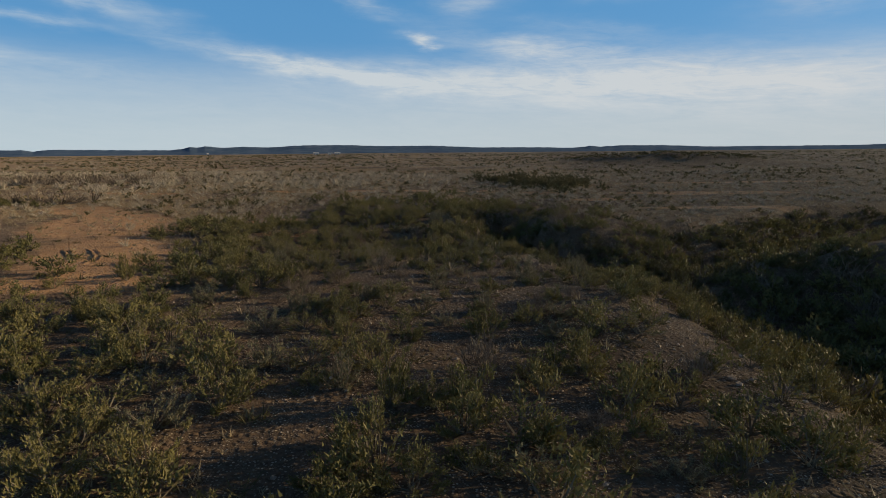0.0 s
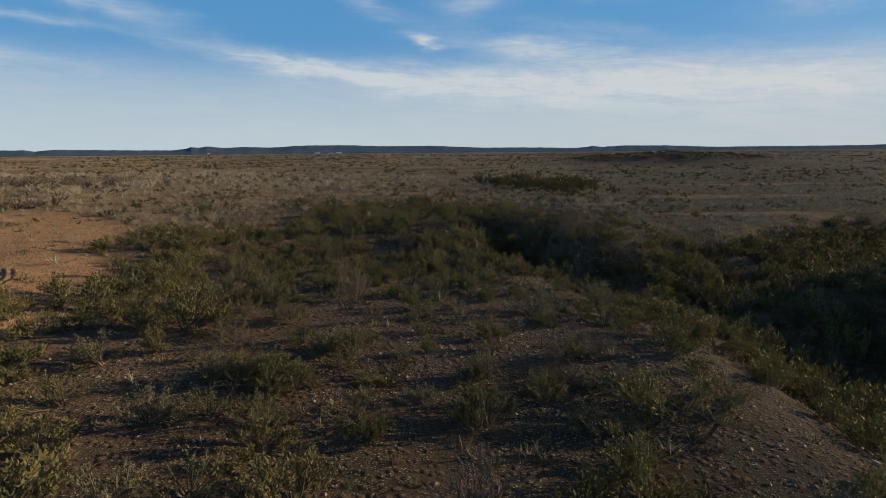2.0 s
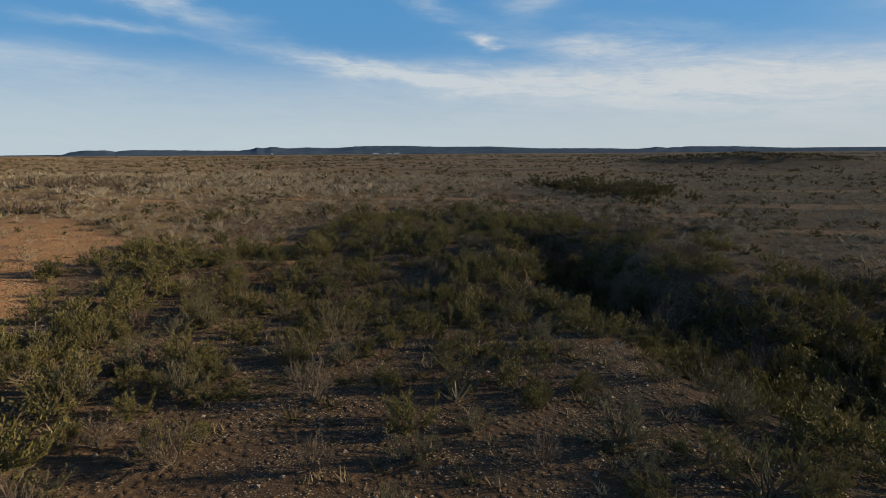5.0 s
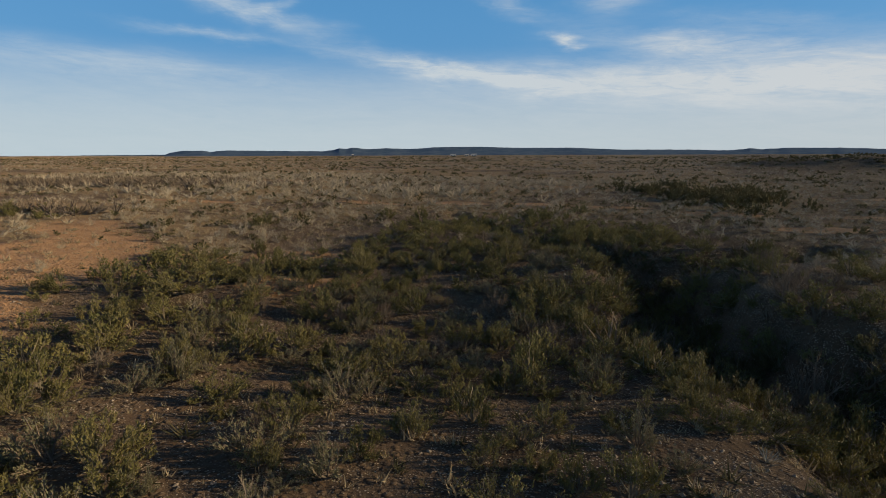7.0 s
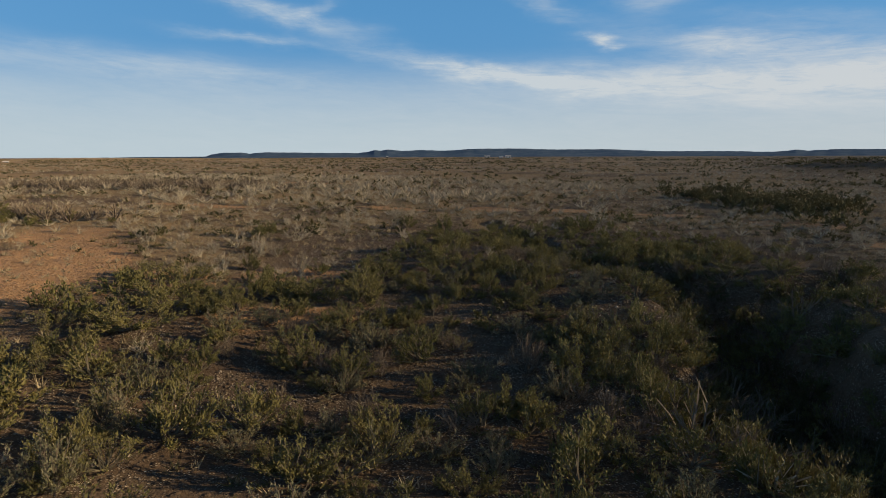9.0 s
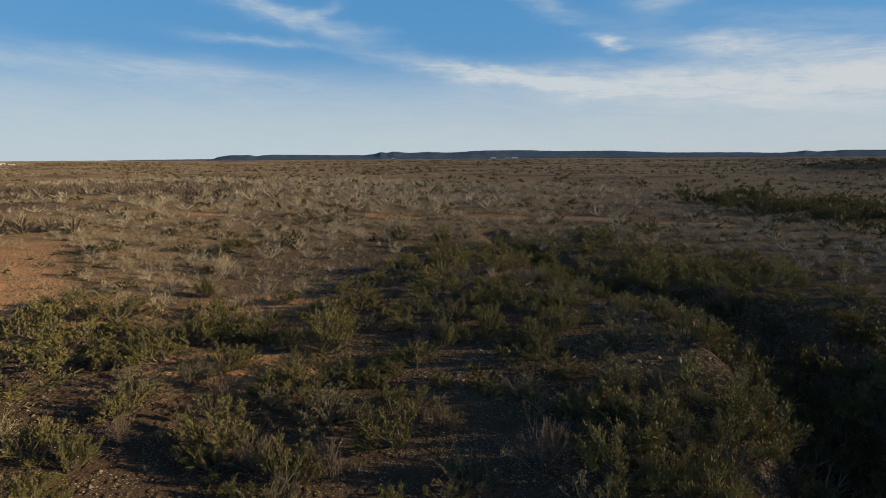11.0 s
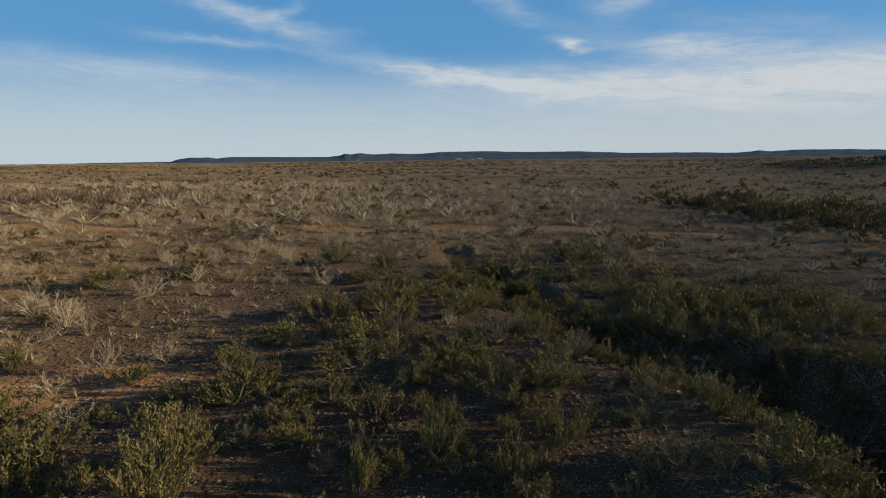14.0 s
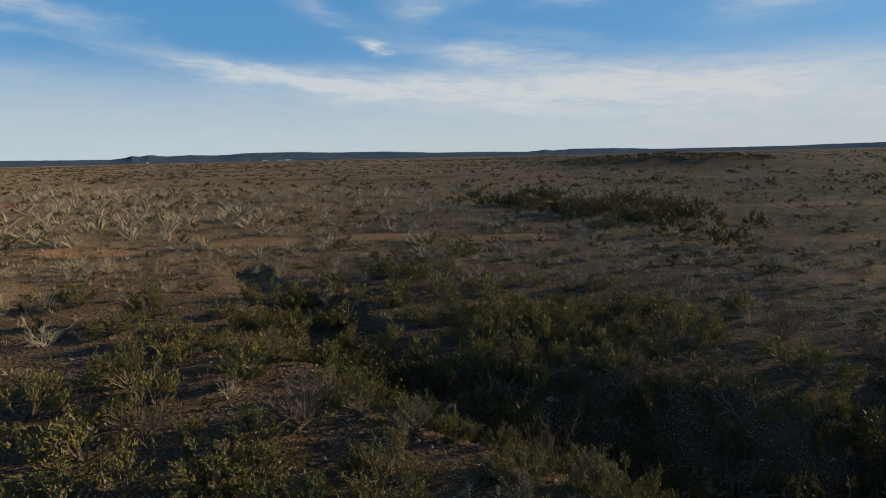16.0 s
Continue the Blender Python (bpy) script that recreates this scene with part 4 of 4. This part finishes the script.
lite = [bare_shrub(400 + i, stems=22, twigs=0, thick=1.7, near=False) for i in range(4)]
gather("dry_scrub", lite, np.stack([gxx, gyy, gs / 0.85, gw, gf % 4], 1)[rest], GREY, "bleached grey leafless scrub covering the flats", "scrub")

brush = [grass_tuft(650 + i, blades=20, width=0.012, spread_deg=62) for i in range(4)]

# small dark bushes on the flats, near and far
small = [creosote(450 + i, stems=8, twigs=3, per=4, leaf=0.22, fine=False, slim=0.22)[1] for i in range(4)]
tiny = [creosote(500 + i, stems=6, twigs=2, per=2, leaf=0.45, fine=False, slim=0.25)[1] for i in range(4)]
dx, dy, r = scatter(-120, 95, 42, 150, 2.6, lambda x, y: view_wedge(x, y) * np.clip(0.50 + 0.7 * lumps(x, y, 9.0) - 0.5 * redness(x, y), 0.03, 0.9) * (1 - green_density(x, y)), 7)
gather("flat_scrub", small, np.stack([dx, dy, 0.25 + 0.4 * r.random(len(dx)), 1.2 + 0.6 * r.random(len(dx)), r.integers(0, 4, len(dx))], 1), LEAF_DARK, "small dark olive bushes dotted over the flats", "bushes")
fx, fy, r = scatter(-500, 330, 110, 470, 5.8, lambda x, y: view_wedge(x, y) * np.clip(0.45 + 0.6 * lumps(x, y, 30.0), 0.05, 0.8), 15)
gather("middle_scrub", tiny, np.stack([fx, fy, 0.4 + 0.5 * r.random(len(fx)), 1.4 + 0.8 * r.random(len(fx)), r.integers(0, 4, len(fx))], 1), LEAF_DARK, "dark olive scrub over the middle distance", "bushes")
fx, fy, r = scatter(-1700, 1100, 420, 1500, 14.0, lambda x, y: view_wedge(x, y) * np.clip(0.25 + 0.45 * lumps(x, y, 80.0), 0.02, 0.6), 8)
gather("distant_scrub", [(v[:36], f[:12]) for v, f in tiny], np.stack([fx, fy, 0.9 + 0.9 * r.random(len(fx)), 2.2 + 1.5 * r.random(len(fx)), r.integers(0, 4, len(fx))], 1), LEAF_DARK, "distant dark scrub reaching to the horizon", "bushes")
fx, fy, r = scatter(-420, 260, 125, 420, 4.0, lambda x, y: view_wedge(x, y) * np.clip(0.5 + 0.6 * lumps(x + 33, y, 25.0), 0.05, 0.9), 9)
pale = [bare_shrub(600 + i, stems=8, twigs=0, thick=2.8, near=False) for i in range(3)]
gather("distant_dry_scrub", pale, np.stack([fx, fy, 0.5 + 0.5 * r.random(len(fx)), 1.1 + 0.5 * r.random(len(fx)), r.integers(0, 3, len(fx))], 1), GREY, "pale leafless scrub across the distant flats", "scrub")

fx, fy, r = scatter(-30, 22, 5, 80, 0.95, lambda x, y: np.clip(0.45 + 0.5 * lumps(x + 7, y, 3.2) - 0.5 * redness(x, y), 0, 0.85), 16)
keep = free(fx, fy, 0.05)
fx, fy = fx[keep], fy[keep]
gather("low_brush", brush, np.stack([fx, fy, 0.5 + 0.8 * r.random(len(fx)), 1.1 + 0.7 * r.random(len(fx)), r.integers(0, 4, len(fx))], 1), LEAF_DARK, "low brownish brush between the larger bushes", "brush")

# mound and thicket
mx, my, r = scatter(40, 150, 195, 275, 2.0, lambda x, y: 0.6 * smooth((height(x, y) - 3.0) / 1.2), 10)
gather("mound_scrub", tiny, np.stack([mx, my, 0.6 + 0.6 * r.random(len(mx)), 1.4 + 0.6 * r.random(len(mx)), r.integers(0, 4, len(mx))], 1), LEAF_DARK, "dark bushes covering a low mound", "bushes")
tx, ty, r = scatter(-10, 36, 74, 120, 1.25, lambda x, y: (0.75 * np.exp(-((x - 13.5 + 0.2 * (y - 95)) / 5) ** 2 - ((y - 97) / 12) ** 2) + 0.6 * np.exp(-((x - 18) / 4) ** 2 - ((y - 86) / 3) ** 2)) * (0.8 + 0.8 * lumps(x, y, 4.0)), 12)
gather("thicket", [lv for st, lv in mid_forms], np.stack([tx, ty, 0.9 + 0.9 * r.random(len(tx)), 1.0 + 0.4 * r.random(len(tx)), r.integers(0, 4, len(tx))], 1), LEAF_DARK, "thicket of dark green shrubs beyond the gully", "bushes")

# bare brown brush on the flats
tangle = [bare_shrub(620 + i, stems=16, twigs=2, thick=2.2, near=False, spread_deg=60) for i in range(3)]
hx, hy, r = scatter(-125, -36, 58, 116, 1.25, lambda x, y: 0.85 * np.exp(-((x + 74) / 22) ** 2 - ((y - 92 - 0.12 * (x + 74)) / 6.5) ** 2) + 0.7 * np.exp(-((x + 42) / 7) ** 2 - ((y - 58) / 3.5) ** 2), 31)
gather("brown_brush", tangle, np.stack([hx, hy, 0.9 + 0.6 * r.random(len(hx)), 1.1 + 0.5 * r.random(len(hx)), r.integers(0, 3, len(hx))], 1), BROWN, "brown leafless brush in a broad patch on the flats", "brush")

# grass tufts
tufts = [grass_tuft(700 + i, blades=12, width=0.016) for i in range(5)]
qx, qy, r = scatter(-44, 44, 6, 96, 0.62, lambda x, y: view_wedge(x, y) * np.clip(0.22 + 0.5 * strawness(x, y) + 0.28 * lumps(x, y, 3.0), 0, 0.9), 13)
gather("dry_grass", tufts, np.stack([qx, qy, 0.4 + 0.7 * r.random(len(qx)), 1.0 + 0.5 * r.random(len(qx)), r.integers(0, 5, len(qx))], 1), STRAW, "straw-coloured dry grass tufts between the bushes", "grass")

wisps_of = [grass_tuft(720 + i, blades=7, height_=0.27, width=0.022, spread_deg=55) for i in range(6)]
qx, qy, r = scatter(-130, 105, 40, 180, 1.0, lambda x, y: view_wedge(x, y) * np.clip(1.1 - (y - 40) / 260 - 0.7 * redness(x, y) + 0.5 * lumps(x, y, 5.0), 0, 1) * (1 - 0.8 * green_density(x, y)) * ((y > 62) | (x < -13) | (x > 12)) * (0.85 + 0.15 * smooth((x + 5) / 20)), 22)
gather("flat_grass", wisps_of, np.stack([qx, qy, 0.55 + 0.8 * r.random(len(qx)), 1.0 + 0.6 * r.random(len(qx)), r.integers(0, 6, len(qx))], 1), STRAW, "dry straw-coloured grass and stubble covering the flats", "grass")

# loose stones and rock ledges
def pebble(seed):
    r = np.random.default_rng(seed)
    v = np.array([(1, 0, 0), (0, 1, 0), (-1, 0, 0), (0, -1, 0), (0, 0, 0.7), (0, 0, -0.4)]) * 0.5
    f = np.array([(0, 1, 4), (1, 2, 4), (2, 3, 4), (3, 0, 4), (1, 0, 5), (2, 1, 5), (3, 2, 5), (0, 3, 5)])
    return v * (0.7 + 0.6 * r.random((6, 1))) + 0.08 * r.standard_normal((6, 3)), f


pebbles = [pebble(800 + i) for i in range(6)]
sx, sy, r = scatter(-22, 12, 6, 60, 0.22, lambda x, y: np.clip(0.2 + 0.7 * lumps(x, y, 2.6) + 0.7 * clearing(x, y), 0, 0.95), 14)
gather("stones", pebbles, np.stack([sx, sy, 0.04 + 0.10 * r.random(len(sx)) ** 4, np.ones(len(sx)), r.integers(0, 6, len(sx))], 1), STONE, "small pale limestone pebbles on the ground", "stones", sink=-0.005)
rock_meshes = []
for i in range(6):
    v, f = boulder(850 + i, 0.6, 1 + i % 2)
    rock_meshes.append(mesh_of("rock", v, f, STONE))
# outcrops: x, y, spread, count, largest
OUTCROPS = [(2.0, 58.2, 1.0, 16, 0.42), (-0.6, 57.9, 0.9, 14, 0.4), (2.4, 49.3, 1.0, 8, 0.5), (9.5, 16.0, 1.6, 10, 0.35), (8.0, 12.5, 1.2, 7, 0.4), (3.3, 51.2, 0.8, 6, 0.45), (3.6, 28.6, 1.0, 6, 0.35), (24.0, 44.5, 1.5, 7, 0.6), (0.2, 46.9, 0.9, 6, 0.35)]
for x, y, reach, count, big in OUTCROPS:
    for k in range(count):
        a, b = x + reach * pick.standard_normal() * 0.7, y + 0.5 * reach * pick.standard_normal()
        s = big * (0.35 + 0.65 * pick.random() ** 2)
        ob = new("rock", rock_meshes[int(pick.integers(0, 6))])
        ob.matrix_basis = pose(a, b, float(height(a, b)) + 0.08 * s, 12 * pick.standard_normal(), 12 * pick.standard_normal(), 360 * pick.random()) @ Matrix.Diagonal((s, s, s, 1))
        tagged(ob, "pale angular limestone rock lying on the gully bank", "rock", "bank rocks")


# wheel ruts on the bare earth
def wheel_rut(offset):
    t = np.linspace(0, 1, 60)
    cx, cy = -17.6 - 4.6 * t ** 1.6, 25.0 + 8.0 * t
    nx, ny = np.gradient(cy), -np.gradient(cx)
    n = np.hypot(nx, ny)
    across = np.array([-0.26, -0.16, -0.07, 0.07, 0.16, 0.26])
    rise = np.array([0.0, 0.05, -0.012, -0.012, 0.05, 0.0])
    px = cx[:, None] + (offset + across)[None, :] * (nx / n)[:, None]
    py = cy[:, None] + (offset + across)[None, :] * (ny / n)[:, None]
    fade = np.minimum(1, np.minimum(t, 1 - t) * 6)[:, None]
    pz = height(px, py) + 0.02 + rise[None, :] * fade * (0.8 + 0.4 * lumps(px, py, 0.4)) - 0.03 * (1 - fade)
    m = len(across)
    b = (np.arange(59)[:, None] * m + np.arange(m - 1)[None, :]).ravel()
    me = mesh_of("wheel_rut", np.stack([px, py, pz], 2).reshape(-1, 3), np.stack([b, b + 1, b + m + 1, b + m], 1), SOIL, smooth_faces=True,
                 extra={"red_soil": np.full(px.size, 0.9), "dry_grass": np.zeros(px.size)})
    tagged(new("wheel_rut", me), "curving wheel rut pressed into bare orange earth", "rut", kind="structure")


for off in (-0.6, 0.6):
    wheel_rut(off)


# ---- far buildings ----
def farm_building(bearing, dist, long_, deep, tall):
    """A white farm building with a gabled roof and dark doors."""
    x, y = dist * math.sin(radians(bearing)), dist * math.cos(radians(bearing))
    base_z = float(height(x, y)) - 0.1
    ob = new("farm_building")
    ob.matrix_basis = pose(x, y, base_z, 0, 0, -bearing)
    bm = bmesh.new()
    bmesh.ops.create_cube(bm, size=1, matrix=Matrix.Translation((0, 0, tall / 2)) @ Matrix.Diagonal((long_, deep, tall, 1)))
    me = bpy.data.meshes.new("wall")
    bm.to_mesh(me)
    bm.free()
    me.materials.append(WHITE_WALL)
    part("wall", me, ob)
    h, e = deep * 0.22, 0.6
    v = np.array([(sx * (long_ / 2 + e), sy * (deep / 2 + e), tall + dz) for sx in (-1, 1) for sy, dz in ((-1, 0), (0, h), (1, 0), (1, -0.4), (0, h - 0.4), (-1, -0.4))])
    f = [[i, (i + 1) % 6, 6 + (i + 1) % 6, 6 + i] for i in range(6)]
    part("roof", mesh_of("roof", v, np.array(f), METAL_ROOF), ob, "pale metal gable roof")
    for k in range(max(2, int(long_ / 7))):
        bm = bmesh.new()
        cx = -long_ / 2 + (k + 0.5) * long_ / max(2, int(long_ / 7))
        bmesh.ops.create_cube(bm, size=1, matrix=Matrix.Translation((cx, -deep / 2 - 0.05, tall * 0.35)) @ Matrix.Diagonal((2.2, 0.14, tall * 0.7, 1)))
        me = bpy.data.meshes.new("door")
        bm.to_mesh(me)
        bm.free()
        me.materials.append(DARK_OPENING)
        part("door", me, ob, "dark doorway")
    return tagged(ob, "small white farm building far off on the plain", "building", "farm buildings")


for row in [(-12.95, 1700, 15, 8, 4.4), (-11.6, 1700, 11, 7, 4.0), (-10.9, 1690, 16, 8, 4.6), (-22.8, 1650, 5, 5, 6.0), (-54.4, 900, 8, 5, 2.0), (-53.5, 780, 5, 4, 1.6)]:
    farm_building(*row)
